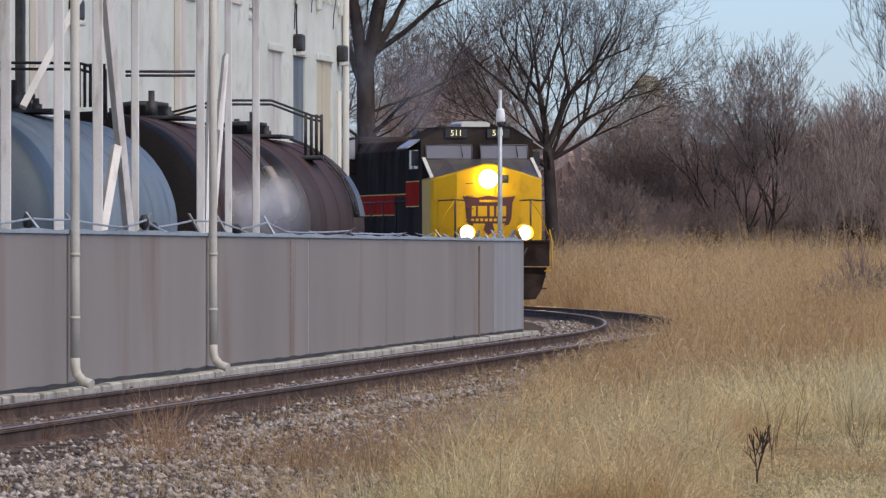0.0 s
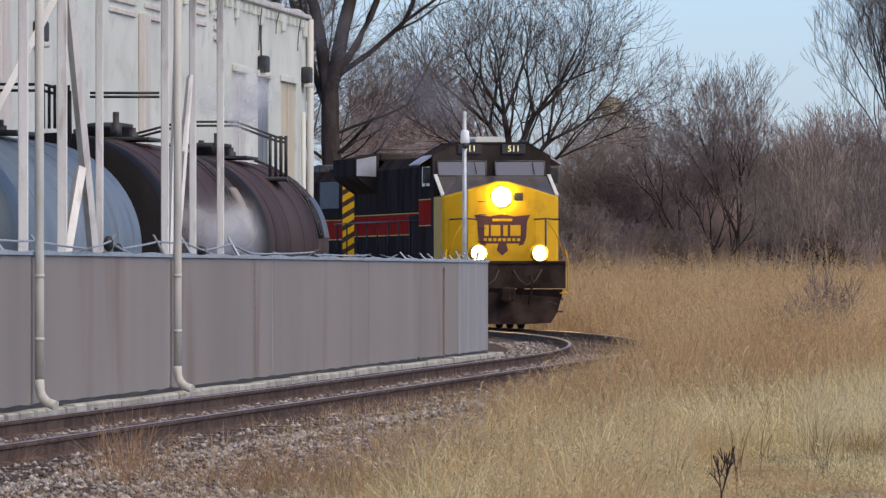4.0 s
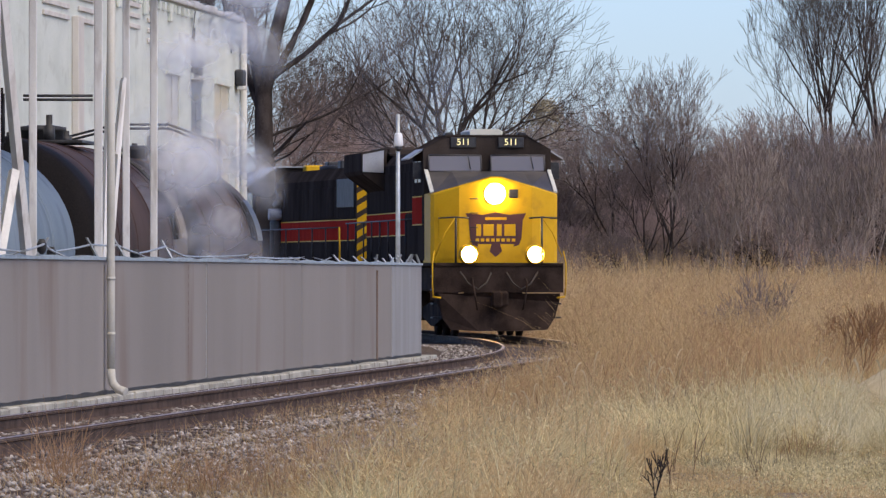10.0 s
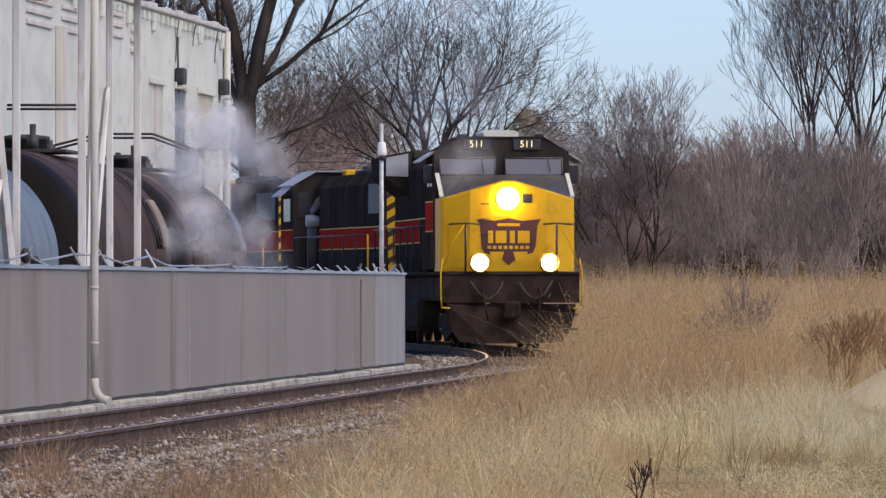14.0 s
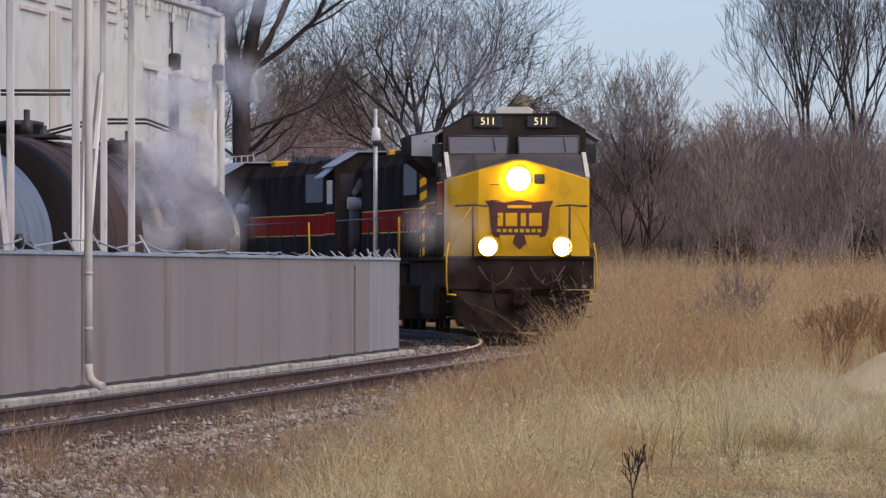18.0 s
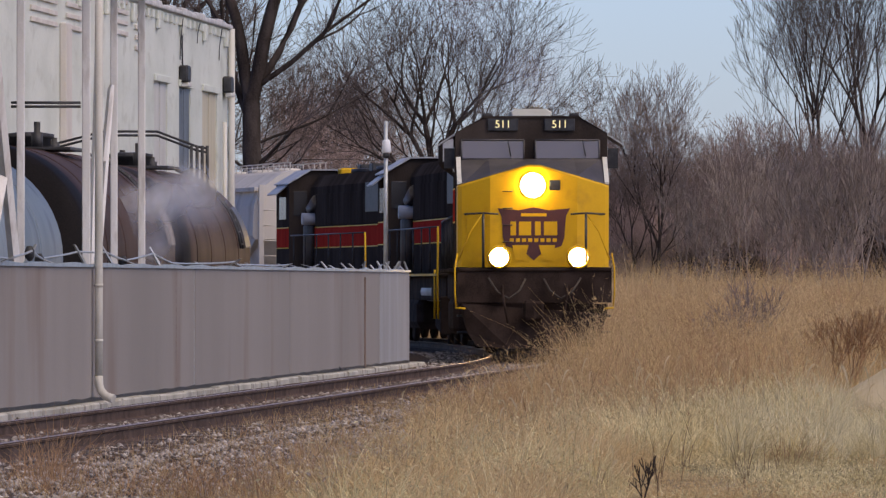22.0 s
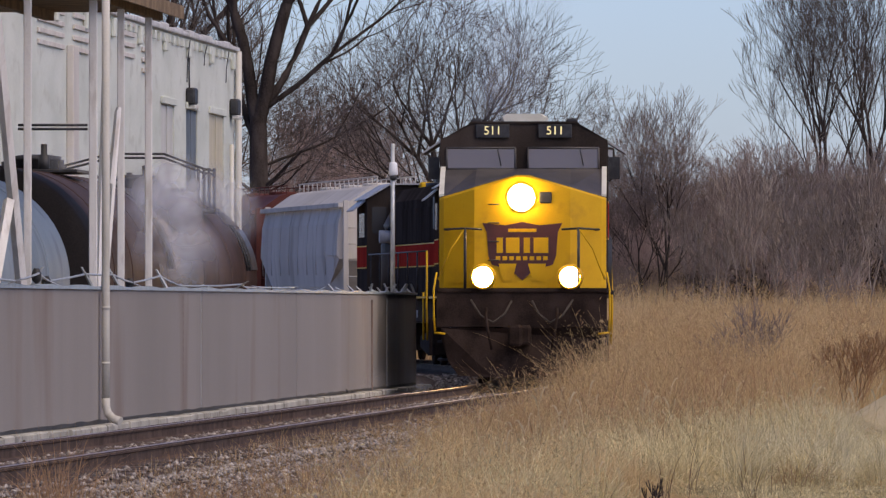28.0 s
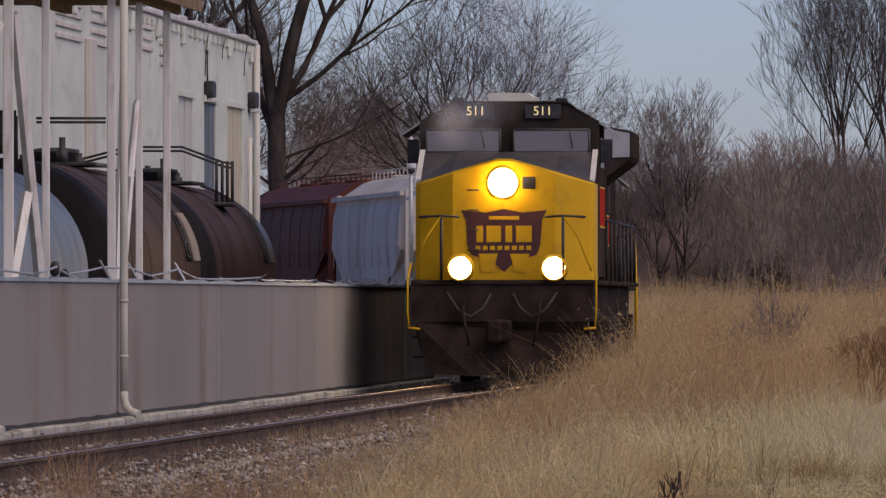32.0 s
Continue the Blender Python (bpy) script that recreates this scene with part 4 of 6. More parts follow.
    for s in (-1, 1):
        for k in range(14):
            x = -5.4 + 0.86 * k
            part("hood_door", G().box(x + 0.02, s * 0.985 - 0.012, 1.80, x + 0.82, s * 0.985 + 0.012, 2.38, 0.006), M["black"], o)
            part("hood_door", G().box(x + 0.02, s * 0.985 - 0.012, 3.0, x + 0.82, s * 0.985 + 0.012, 3.95, 0.006), M["black"], o)
        part("electrical_cabinet", G().box(4.2, s * 1.2 - 0.26, 1.70, 7.0, s * 1.2 + 0.26, 2.9 + 0.9 * (s > 0), 0.04), M["black"], o)
        rad = part("radiator_wing", G().prism([(s * 0.97, 3.55), (s * 1.50, 3.95), (s * 1.56, 4.05), (s * 1.56, 4.50), (s * 0.9, 4.62)], "x", -10.3, -5.6), M["black"], o, "flared radiator wing")
        part("radiator_face", G().prism([(s * 1.0, 4.0), (s * 1.53, 4.02), (s * 1.53, 4.46), (s * 1.0, 4.56)], "x", -5.59, -5.56), M["roofgrey"], rad, "light grey front of the radiator wing")
        for k in range(9):
            x = -10.1 + 2.1 * k
            if x < 7:
                handrail(o, [(x, s * 1.48, 1.70), (x, s * 1.48, 2.75)], 0.02)
        handrail(o, [(-10.6, s * 1.48, 2.75), (-2, s * 1.48, 2.75), (6.9, s * 1.48, 2.75)], 0.02)
        part("fuel_tank_side", G().box(-3.2, s * 1.1 - 0.35, 0.35, 3.4, s * 1.1 + 0.35, 1.1, 0.12), M["grime"], o)
        part("air_reservoir", G().turned([(-4.9, 0.05), (-4.8, 0.2), (-3.6, 0.2), (-3.5, 0.05)], "x", 14, (9.0, s * 1.15, 1.25)), M["roofgrey"], o)
    part("exhaust_stack", G().box(0.6, -0.4, 4.42, 1.6, 0.4, 4.72, 0.05), M["darkmetal"], o)
    part("dynamic_brake_box", G().box(4.4, -0.85, 4.40, 6.8, 0.85, 4.60, 0.05), M["black"], o)
    part("radiator_roof", G().box(-10.3, -0.9, 4.42, -5.6, 0.9, 4.64, 0.05), M["black"], o)
    for x in (7.0, -7.0):
        wheelset_truck(o, x, M["grime"], base=1.85, r=0.53, axles=3)
    return o


def trailing_locomotive():
    """A hood unit running long hood first, its cab at the far end."""
    o = thing("trailing_locomotive", None, "black diesel locomotive with a red band, running hood first", "locomotive", "trailing locomotives")
    part("underframe", G().box(-10.0, -1.3, 1.0, 10.0, 1.3, 1.55, 0.04), M["grime"], o)
    part("deck", G().box(-10.2, -1.52, 1.55, 10.2, 1.52, 1.62, 0.02), M["black"], o)
    part("hood", G().prism([(-0.92, 1.62), (0.92, 1.62), (0.92, 3.95), (0.70, 4.26), (-0.70, 4.26), (-0.92, 3.95)], "x", -4.6, 9.3), M["black"], o, "long black hood with a red band")
    # striped end of the hood
    e = part("hood_end", G().prism([(-0.93, 1.64), (0.93, 1.64), (0.93, 3.95), (0.71, 4.25), (-0.71, 4.25), (-0.93, 3.95)], "x", 9.302, 9.33), M["black"], o)
    for s in (-1, 1):
        for k in range(7):
            z = 1.72 + 0.33 * k
            y0, y1 = s * 0.92, s * 0.55
            part("hazard_stripe", G().prism([(y0, z), (y1, z + 0.22), (y1, z + 0.40), (y0, z + 0.18)], "x", 9.331, 9.336), M["yellow"], e, "diagonal yellow hazard stripe")
        stripe_pair(o, -4.5, 9.3, s * 0.92, 2.35, 2.86)
        for k in range(15):
            x = -3.9 + 0.86 * k
            part("hood_door", G().box(x + 0.02, s * 0.93 - 0.012, 1.70, x + 0.82, s * 0.93 + 0.012, 2.30, 0.006), M["black"], o)
            part("hood_door", G().box(x + 0.02, s * 0.93 - 0.012, 2.92, x + 0.82, s * 0.93 + 0.012, 3.75, 0.006), M["black"], o)
        part("blower_duct", G().turned([(0, 0.16), (0.55, 0.16)], "y", 16, (-3.7, s * 1.0 - 0.28, 3.1)), M["roofgrey"], o)
        part("blower_bulge", G().tube([(-3.9, s * 1.05, 1.62), (-3.9, s * 1.05, 2.9), (-3.85, s * 1.0, 3.35), (-3.4, s * 0.9, 3.6)], 0.17, 12), M["nosegrey"], o, "grey curved blower duct")
        part("radiator_intake", G().box(6.2, s * 0.93 - 0.03, 3.2, 9.0, s * 0.93 + 0.03, 3.95, 0.01), M["darkmetal"], o)
        part("sunshade", G().prism([(s * 1.46, 4.02), (s * 1.80, 3.75), (s * 1.81, 3.78), (s * 1.47, 4.055)], "x", -6.9, -5.0), M["roofgrey"], o)
        part("cab_window", G().box(-4.598, s * 1.2 - 0.18, 3.2, -4.585, s * 1.2 + 0.18, 3.85, 0.003), M["sideglass"], o)
        part("cab_window", G().box(-6.6, s * 1.508 - 0.006, 3.1, -5.2, s * 1.508 + 0.006, 3.7, 0.003), M["sideglass"], o)
        stripe_pair(o, -7.2, -4.7, s * 1.502, 2.35, 2.86)
        for x in (9.9, 7.6, 5.3, 3.0, 0.7, -1.6, -3.9):
            handrail(o, [(x, s * 1.47, 1.62), (x, s * 1.47, 2.66)], 0.02)
        handrail(o, [(9.9, s * 1.47, 2.66), (3, s * 1.47, 2.66), (-4.5, s * 1.47, 2.66)], 0.02)
        handrail(o, [(10.2, s * 1.5, 0.6), (10.22, s * 1.52, 1.4), (10.1, s * 1.5, 2.2), (9.9, s * 1.48, 2.66)], 0.024, "yellow", "grab_iron")
        handrail(o, [(9.5, s * 1.52, 0.6), (9.5, s * 1.52, 1.7)], 0.024, "yellow", "grab_iron")
        part("air_reservoir", G().turned([(0.1, 0.05), (0.2, 0.22), (3.0, 0.22), (3.1, 0.05)], "x", 14, (3.0, s * 1.1, 1.2)), M["roofgrey"], o)
        part("deck_edge", G().box(-10.2, s * 1.525 - 0.006, 1.56, 10.2, s * 1.525 + 0.006, 1.61), M["yellow"], o)
    cab = part("cab", G().prism([(-1.5, 1.62), (1.5, 1.62), (1.5, 4.05), (0.9, 4.40), (-0.9, 4.40), (-1.5, 4.05)], "x", -7.3, -4.6), M["black"], o)
    # light grey here paints the sky's reflection on the sloping roof
    part("cab_roof", G().prism([(-1.56, 4.03), (-0.92, 4.405), (0.92, 4.405), (1.56, 4.03), (1.56, 4.06), (0.93, 4.44), (-0.93, 4.44), (-1.56, 4.06)], "x", -7.4, -4.45), M["roofgrey"], cab, "cab roof, its light grey standing in for reflected sky")
    part("low_nose", G().box(-9.5, -0.93, 1.62, -7.3, 0.93, 3.05, 0.08), M["black"], o)
    for x in (8.3, 7.0, 5.7, 1.0):
        part("roof_fan", G().turned([(4.26, 0.6), (4.36, 0.6), (4.38, 0.5)], "z", 20, (x, 0, 0)), M["darkmetal"], o)
    for x in (0.0, 2.2):
        part("exhaust_stack", G().box(x, -0.3, 4.26, x + 0.55, 0.3, 4.5, 0.03), M["darkmetal"], o)
    part("bell_box", G().box(-4.2, -0.25, 4.26, -3.7, 0.25, 4.46, 0.04), M["yellow"], o)
    part("fuel_tank", G().box(-2.6, -1.35, 0.35, 2.6, 1.35, 1.05, 0.15), M["grime"], o)
    for x in (10.2, -10.2):
        part("coupler", G().box(x - 0.3, -0.15, 0.72, x + 0.3, 0.15, 1.02, 0.05), M["grime"], o)
        part("pilot", G().box(x - 0.1, -1.45, 0.25, x + 0.02, 1.45, 1.1, 0.03), M["grime"], o)
    for x in (6.6, -6.6):
        wheelset_truck(o, x, M["grime"], base=1.7, r=0.51, axles=3)
    return o


def hopper_car(mat, label):
    o = thing("covered_hopper", None, label, "hopper car", "hopper cars in the train")
    L = 7.4
    cs = [(-1.25, 1.15), (1.25, 1.15), (1.50, 1.9), (1.57, 2.7), (1.53, 3.5), (1.42, 3.95), (0.75, 4.42), (0.5, 4.5), (-0.5, 4.5), (-0.75, 4.42), (-1.42, 3.95), (-1.53, 3.5), (-1.57, 2.7), (-1.50, 1.9)]
    g = G()
    g.rings([[(x, y, max(z, zb)) for y, z in cs] for x, zb in ((-L + 0.2, 2.6), (-L + 2.0, 1.15), (-2, 1.15), (2, 1.15), (L - 2.0, 1.15), (L - 0.2, 2.6))], smooth=False)
    b = part("body", g, M[mat], o)
    for s in (-1, 1):
        for k in range(9):
            x = -L + 0.6 + (2 * L - 1.2) * k / 8
            part("side_seam", G().tube([(x, s * 1.555, 2.2), (x, s * 1.575, 2.7), (x, s * 1.535, 3.5), (x, s * 1.43, 3.95)], 0.010, 5), M[mat], b)
        part("side_sill", G().box(-L, s * 1.50 - 0.06, 3.92, L, s * 1.50 + 0.06, 4.04, 0.01), M[mat], o)
        part("end_post", G().box(L - 0.12, s * 1.35 - 0.07, 1.0, L, s * 1.35 + 0.07, 4.1, 0.01), M[mat], o)
        part("end_post", G().box(-L, s * 1.35 - 0.07, 1.0, -L + 0.12, s * 1.35 + 0.07, 4.1, 0.01), M[mat], o)
        for k in range(6):
            part("ladder_rung", G().tube([(L + 0.02, s * 1.3, 1.3 + 0.42 * k), (L + 0.02, s * 0.9, 1.3 + 0.42 * k)], 0.015, 5), M[mat], o)
        part("end_shelf", G().box(s * L - 0.9, -1.4, 1.0, s * L + 0.1, 1.4, 1.12, 0.02), M[mat], o)
        handrail(o, [(-L + 0.2, s * 0.5, 4.72), (0, s * 0.5, 4.72), (L - 0.2, s * 0.5, 4.72)], 0.018, mat, "roof_walk_rail")
        for k in range(18):
            x = -L + 0.3 + (2 * L - 0.6) * k / 17
            part("roof_walk_stay", G().tube([(x, s * 0.5, 4.49), (x, s * 0.5, 4.72)], 0.016, 5), M[mat], o)
        wheelset_truck(o, s * (L - 1.7), M["grime"])
        part("coupler", G().box(s * (L + 0.35) - 0.35, -0.15, 0.72, s * (L + 0.35) + 0.35, 0.15, 1.02, 0.05), M["grime"], o)
    for k in range(3):
        x = -3.9 + 3.9 * k
        part("outlet", G().rings([[(x - 1.6, -1.0, 1.2), (x + 1.6, -1.0, 1.2), (x + 1.6, 1.0, 1.2), (x - 1.6, 1.0, 1.2)], [(x - 0.4, -0.5, 0.4), (x + 0.4, -0.5, 0.4), (x + 0.4, 0.5, 0.4), (x - 0.4, 0.5, 0.4)]]), M[mat], o)
        part("roof_hatch", G().turned([(4.50, 0.4), (4.58, 0.4), (4.6, 0.3)], "z", 16, (x, 0, 0)), M[mat], o)
    part("centre_sill", G().box(-L, -0.3, 0.8, L, 0.3, 1.2, 0.02), M["grime"], o)
    return o


lead = lead_locomotive()
second = trailing_locomotive()
third = copy_thing(second, Matrix())
grey_hopper = hopper_car("hopper", "pale grey covered hopper car with a roof walk")
red_hopper = hopper_car("hopper_red", "red-brown covered hopper car behind the grey one")
# each vehicle, its middle's distance behind the leading nose, and half its truck spacing
TRAIN = [(lead, 10.7, 7.0), (second, 22.0 + 10.6, 6.6), (third, 43.2 + 10.6, 6.6), (grey_hopper, 64.2 + 8.1, 5.7), (red_hopper, 80.6 + 8.1, 5.7)]


# ---- bare trees ----
def broad_tree(name, seed, height, r0, levels, open_, trunk=0.30, mat="bark", twig="twig", upright=0.12, stems=1, ratio=(0.70, 0.88), shoots=0.55, thin=0.009, leader=False, limbs_at=()):
    """A tree whose limbs fork again and again into a fine, airy crown."""
    rnd = random.Random(seed)
    limbs, vs, fs = G(), [], []

    def grow(p, d, length, r, level):
        n = 4 if level < 3 else 3 if level < 6 else 2
        pts, q, dd = [p], p.copy(), d.copy()
        for i in range(n):
            dd = (dd + Vector((rnd.uniform(-1, 1), rnd.uniform(-1, 1), rnd.uniform(-0.5, 0.8))) * (0.04 if level == 0 else 0.13 if level < 4 else 0.24)).normalized()
            q = q + dd * length / n
            pts.append(q.copy())
        r1 = max(thin, r * 0.72)
        if level < 4:
            limbs.tube(pts, r, 8 if level == 0 else 5, r1, caps=False)
        else:
            side = dd.cross(Vector((0.3, 1, 0.2))).normalized()
            up = dd.cross(side)
            o = len(vs)
            for i in range(n + 1):
                rr = max(thin * 0.9, r + (r1 - r) * i / n)
                vs.extend([pts[i] + side * rr, pts[i] - side * rr * 0.5 + up * rr, pts[i] - side * rr * 0.5 - up * rr])
            for k in range(n):
                for j in range(3):
                    fs.append((o + 3 * k + j, o + 3 * k + (j + 1) % 3, o + 3 * k + 3 + (j + 1) % 3, o + 3 * k + 3 + j))
        if level >= levels:
            return
        kids = [(1.0, rnd.uniform(0.08, 0.25) if level == 0 else rnd.uniform(0.15, 0.45)), (1.0, rnd.uniform(0.35, 0.7))]
        if level in (0, 1) or rnd.random() < 0.22:
            kids.append((1.0, rnd.uniform(0.4, 0.9)))
        if leader and level == 0:
            kids = [(1.0, 0.06), (1.0, 0.45), (0.95, 0.55), (0.86, 0.75), (0.8, 0.95), (0.7, 1.1)]
        for k in range(2 if level in (1, 2, 3) else 1):
            if level and rnd.random() < shoots:
                kids.append((rnd.uniform(0.3, 0.9), rnd.uniform(0.5, 1.0)))
        spin = rnd.uniform(0, 6.28)
        a = dd.cross(Vector((1, 0.3, 0.1))).normalized()
        b = dd.cross(a)
        for f, tilt in kids:
            spin += 2.1 + rnd.uniform(-0.5, 0.5)
            i = min(n - 1, int(f * n))
            s0 = pts[i].lerp(pts[i + 1], min(1.0, f * n - i))
            nd = dd * math.cos(tilt * open_) + (a * math.cos(spin) + b * math.sin(spin)) * math.sin(tilt * open_)
            nd = (nd + Vector((0, 0, upright))).normalized()
            side_shoot = f < 1
            grow(s0, nd, length * rnd.uniform(*ratio) * (0.75 if side_shoot else 1.0) * (0.8 if level == 0 else 1.0), max(thin, r1 * (rnd.uniform(0.45, 0.6) if side_shoot else rnd.uniform(0.66, 0.85))), level + 1)

    if limbs_at:
        # a straight bole, then limbs that leave it at given heights
        bole = [Vector((0.10 * math.sin(z * 0.7), 0, z)) for z in (-0.2, height * 0.12, height * 0.25, height * 0.36, height * 0.47)]
        limbs.tube(bole, r0 * 1.15, 10, r0 * 0.8, caps=False)
        for z, d, length, r, level in limbs_at:
            grow(Vector((0.10 * math.sin(z * 0.7), 0, z)), Vector(d).normalized(), length, r, level)
    for k in range(0 if limbs_at else stems):
        w = 0.02 if stems == 1 else rnd.uniform(0.05, 0.32)
        a = 6.283 * (k + rnd.random() * 0.6) / stems
        grow(Vector((math.cos(a), math.sin(a), 0)) * min(0.25, 0.03 * height) + Vector((0, 0, -0.1)), Vector((math.cos(a) * w, math.sin(a) * w, 1)).normalized(), height * trunk * rnd.uniform(0.85, 1.15), r0, 0)
    o = thing(name)
    part("trunk", limbs, M[mat], o)
    part("crown", fast_mesh("crown", np.array([tuple(v) for v in vs]), np.array(fs), M[twig], 4), None, o)
    return o


def place(kind, u, y, label, turn=0.0, scale=1.0, group="trees behind the line", category="tree", sink=0.0):
    p = spot(u, y)
    c = copy_thing(kind, pose(p.x, p.y, rise(p.x, p.y) - sink, 0, 0, turn))
    c.scale = (scale, scale, scale)
    return tagged(c, label, category, group)


def rooted(tree, u, y, z, label, group, category="tree"):
    p = spot(u, y)
    tree.matrix_basis = pose(p.x, p.y, z)
    return tagged(tree, label, category, group)


BIG = "large bare leafless tree with dark bark"
t1 = rooted(broad_tree("bare_tree", 13, 16, 0.34, 7, 0.85, twig="darktwig", ratio=(0.72, 0.88), shoots=0.34, thin=0.008, upright=0.10, limbs_at=(
    (7.2, (-0.16, 0.1, 1), 3.6, 0.22, 1), (7.3, (0.13, -0.1, 1), 3.8, 0.26, 1), (6.6, (-0.5, 0.5, 1), 3.0, 0.13, 1), (7.6, (1.2, -0.2, 0.95), 3.0, 0.10, 1),
    (7.4, (0.5, 0.2, 1), 3.3, 0.14, 1), (5.9, (1.0, 0.1, 0.42), 2.6, 0.05, 2), (5.2, (0.7, -0.5, 0.5), 2.2, 0.06, 3), (5.0, (-0.8, -0.4, 0.6), 2.0, 0.055, 3), (4.6, (0.9, 0.4, 0.35), 1.8, 0.045, 3))),
    652, 250, 0.1, BIG + " beside the white building", "trees behind the line")
t2 = rooted(broad_tree("bare_tree", 29, 11.5, 0.26, 7, 0.95, twig="darktwig", ratio=(0.76, 0.89), shoots=0.42, thin=0.0065, upright=0.07, limbs_at=(
    (5.3, (-0.10, 0.1, 1), 2.2, 0.15, 1), (5.4, (0.35, -0.2, 1), 2.2, 0.15, 1), (5.2, (-0.55, 0.2, 1), 2.1, 0.12, 1), (4.9, (0.85, 0.3, 0.9), 2.1, 0.12, 1), (4.6, (-1.0, -0.3, 0.8), 2.0, 0.10, 1),
    (4.9, (1.2, -0.2, 0.75), 1.9, 0.085, 1), (4.7, (-1.2, 0.4, 0.75), 1.8, 0.075, 2), (4.8, (0.2, 1, 0.8), 1.9, 0.09, 1), (4.5, (0.1, -1, 0.7), 1.9, 0.09, 1))),
    972, 308, 0.3, "broad bare leafless tree with a rounded crown", "trees behind the line")
t3 = rooted(broad_tree("bare_tree", 37, 14, 0.17, 7, 0.55, twig="darktwig", upright=0.17, ratio=(0.74, 0.88), shoots=0.28, thin=0.0065, limbs_at=(
    (6.2, (-0.30, 0.1, 1), 2.6, 0.085, 1), (6.4, (-0.14, -0.2, 1), 2.7, 0.095, 1), (6.5, (0.03, 0.1, 1), 2.9, 0.10, 1), (6.3, (0.18, 0.1, 1), 2.6, 0.09, 1), (6.0, (0.36, -0.2, 1), 2.4, 0.075, 1),
    (5.6, (-0.55, 0.2, 1), 2.2, 0.06, 1), (5.4, (0.6, 0.2, 1), 2.1, 0.055, 1), (5.0, (-0.8, -0.2, 1), 1.9, 0.045, 2))),
    1655, 368, 0.3, "tall bare tree with upright fanning limbs", "trees behind the line")
W = "slim bare grey-brown tree at the edge of the wood"
w1 = rooted(broad_tree("wood_tree", 101, 11.5, 0.11, 7, 0.80, 0.27, twig="twig", upright=0.16, ratio=(0.72, 0.88), shoots=0.5, thin=0.0068), 1372, 322, 0.4, W, "trees at the wood's edge")
w2 = rooted(broad_tree("wood_tree", 112, 9.2, 0.09, 7, 0.9, 0.25, twig="twig", upright=0.13, stems=2, ratio=(0.70, 0.86), shoots=0.5, thin=0.0068), 1262, 330, 0.4, W, "trees at the wood's edge")
w3 = rooted(broad_tree("wood_tree", 127, 8.2, 0.08, 7, 1.0, 0.22, mat="bark", twig="redtwig", upright=0.10, ratio=(0.72, 0.88), shoots=0.55, thin=0.0068), 1480, 336, 0.4, "bare reddish-brown tree with a spreading crown", "trees at the wood's edge")
s1 = rooted(broad_tree("young_tree", 41, 9.0, 0.06, 6, 0.85, 0.20, upright=0.14, stems=3, mat="twig", twig="redtwig", ratio=(0.7, 0.88), shoots=0.42), 1290, 340, 0.4, "thin bare reddish young tree in the thicket", "thicket trees")
s2 = rooted(broad_tree("young_tree", 52, 8.5, 0.055, 6, 1.0, 0.18, upright=0.10, stems=4, mat="bark", twig="twig", ratio=(0.7, 0.88), shoots=0.42), 1180, 332, 0.4, "thin bare brown young tree in the thicket", "thicket trees")
s3 = rooted(broad_tree("thicket_bush", 63, 6.0, 0.035, 5, 1.0, 0.2, upright=0.2, stems=6, mat="twig", twig="twig", ratio=(0.7, 0.9), shoots=0.3, thin=0.007), 1420, 335, 0.4, "tangled leafless brown bush at the wood's edge", "thicket bushes", "bush")
s4 = rooted(broad_tree("sapling", 71, 5.4, 0.032, 5, 0.6, 0.27, upright=0.22, stems=2, mat="palestem", twig="palestem", ratio=(0.72, 0.9), shoots=0.4, thin=0.0075), 1655, 262, 0.2, "slender pale bare sapling standing in the tall grass", "saplings in the grass", "sapling")


def woods():
    rnd = random.Random(77)
    for u, y, k, sc in ((745, 330, w3, 1.35), (838, 336, w1, 1.05), (560, 310, t2, 1.0), (470, 300, t1, 0.9), (1738, 376, t3, 1.05),
                        (1115, 335, w2, 0.9), (700, 345, w1, 0.95), (905, 350, w3, 1.2), (790, 352, w2, 1.2)):
        place(k, u, y, k["label"], rnd.uniform(0, 360), sc)
    # the skyline: single crowns with sky between them
    for i, u in enumerate(range(1085, 1960, 27)):
        k = (w1, w2, w3)[rnd.randrange(3)]
        y = rnd.uniform(322, 395)
        tall = 0.66 + 0.09 * math.sin(u * 0.019 + 0.6) + rnd.uniform(-0.13, 0.12)
        place(k, u + rnd.uniform(-14, 14), y, k["label"], rnd.uniform(0, 360), tall * y / 345, "trees at the wood's edge")
    for u, k, sc in ((1452, w2, 0.95), (1490, w3, 1.0), (1524, w1, 0.72), (1560, w2, 1.0), (1596, w3, 1.05), (1622, w1, 0.75)):
        place(k, u, rnd.uniform(345, 365), k["label"], rnd.uniform(0, 360), sc, "trees at the wood's edge")
    for i in range(135):
        u = 1060 + 900 * rnd.random() if i < 100 else 640 + 460 * rnd.random()
        y = rnd.uniform(316, 400)
        k = rnd.choice((s1, s2, s1, s2, s3))
        place(k, u, y, k["label"], rnd.uniform(0, 360), rnd.uniform(0.5, 0.88) * (y / 345), "thicket trees", k["category"])
    for i in range(9):
        u = 1000 + 950 * rnd.random()
        place(s3, u, rnd.uniform(312, 340), s3["label"], rnd.uniform(0, 360), rnd.uniform(0.6, 1.2), "thicket bushes", "bush")
    for u, y, sc in ((1715, 258, 1.25), (1600, 272, 1.1), (1480, 282, 1.05), (1810, 250, 1.1), (1430, 290, 1.0), (1665, 290, 1.3), (1545, 288, 1.25)):
        place(s4, u, y, s4["label"], rnd.uniform(0, 360), sc, "saplings in the grass", "sapling")


woods()


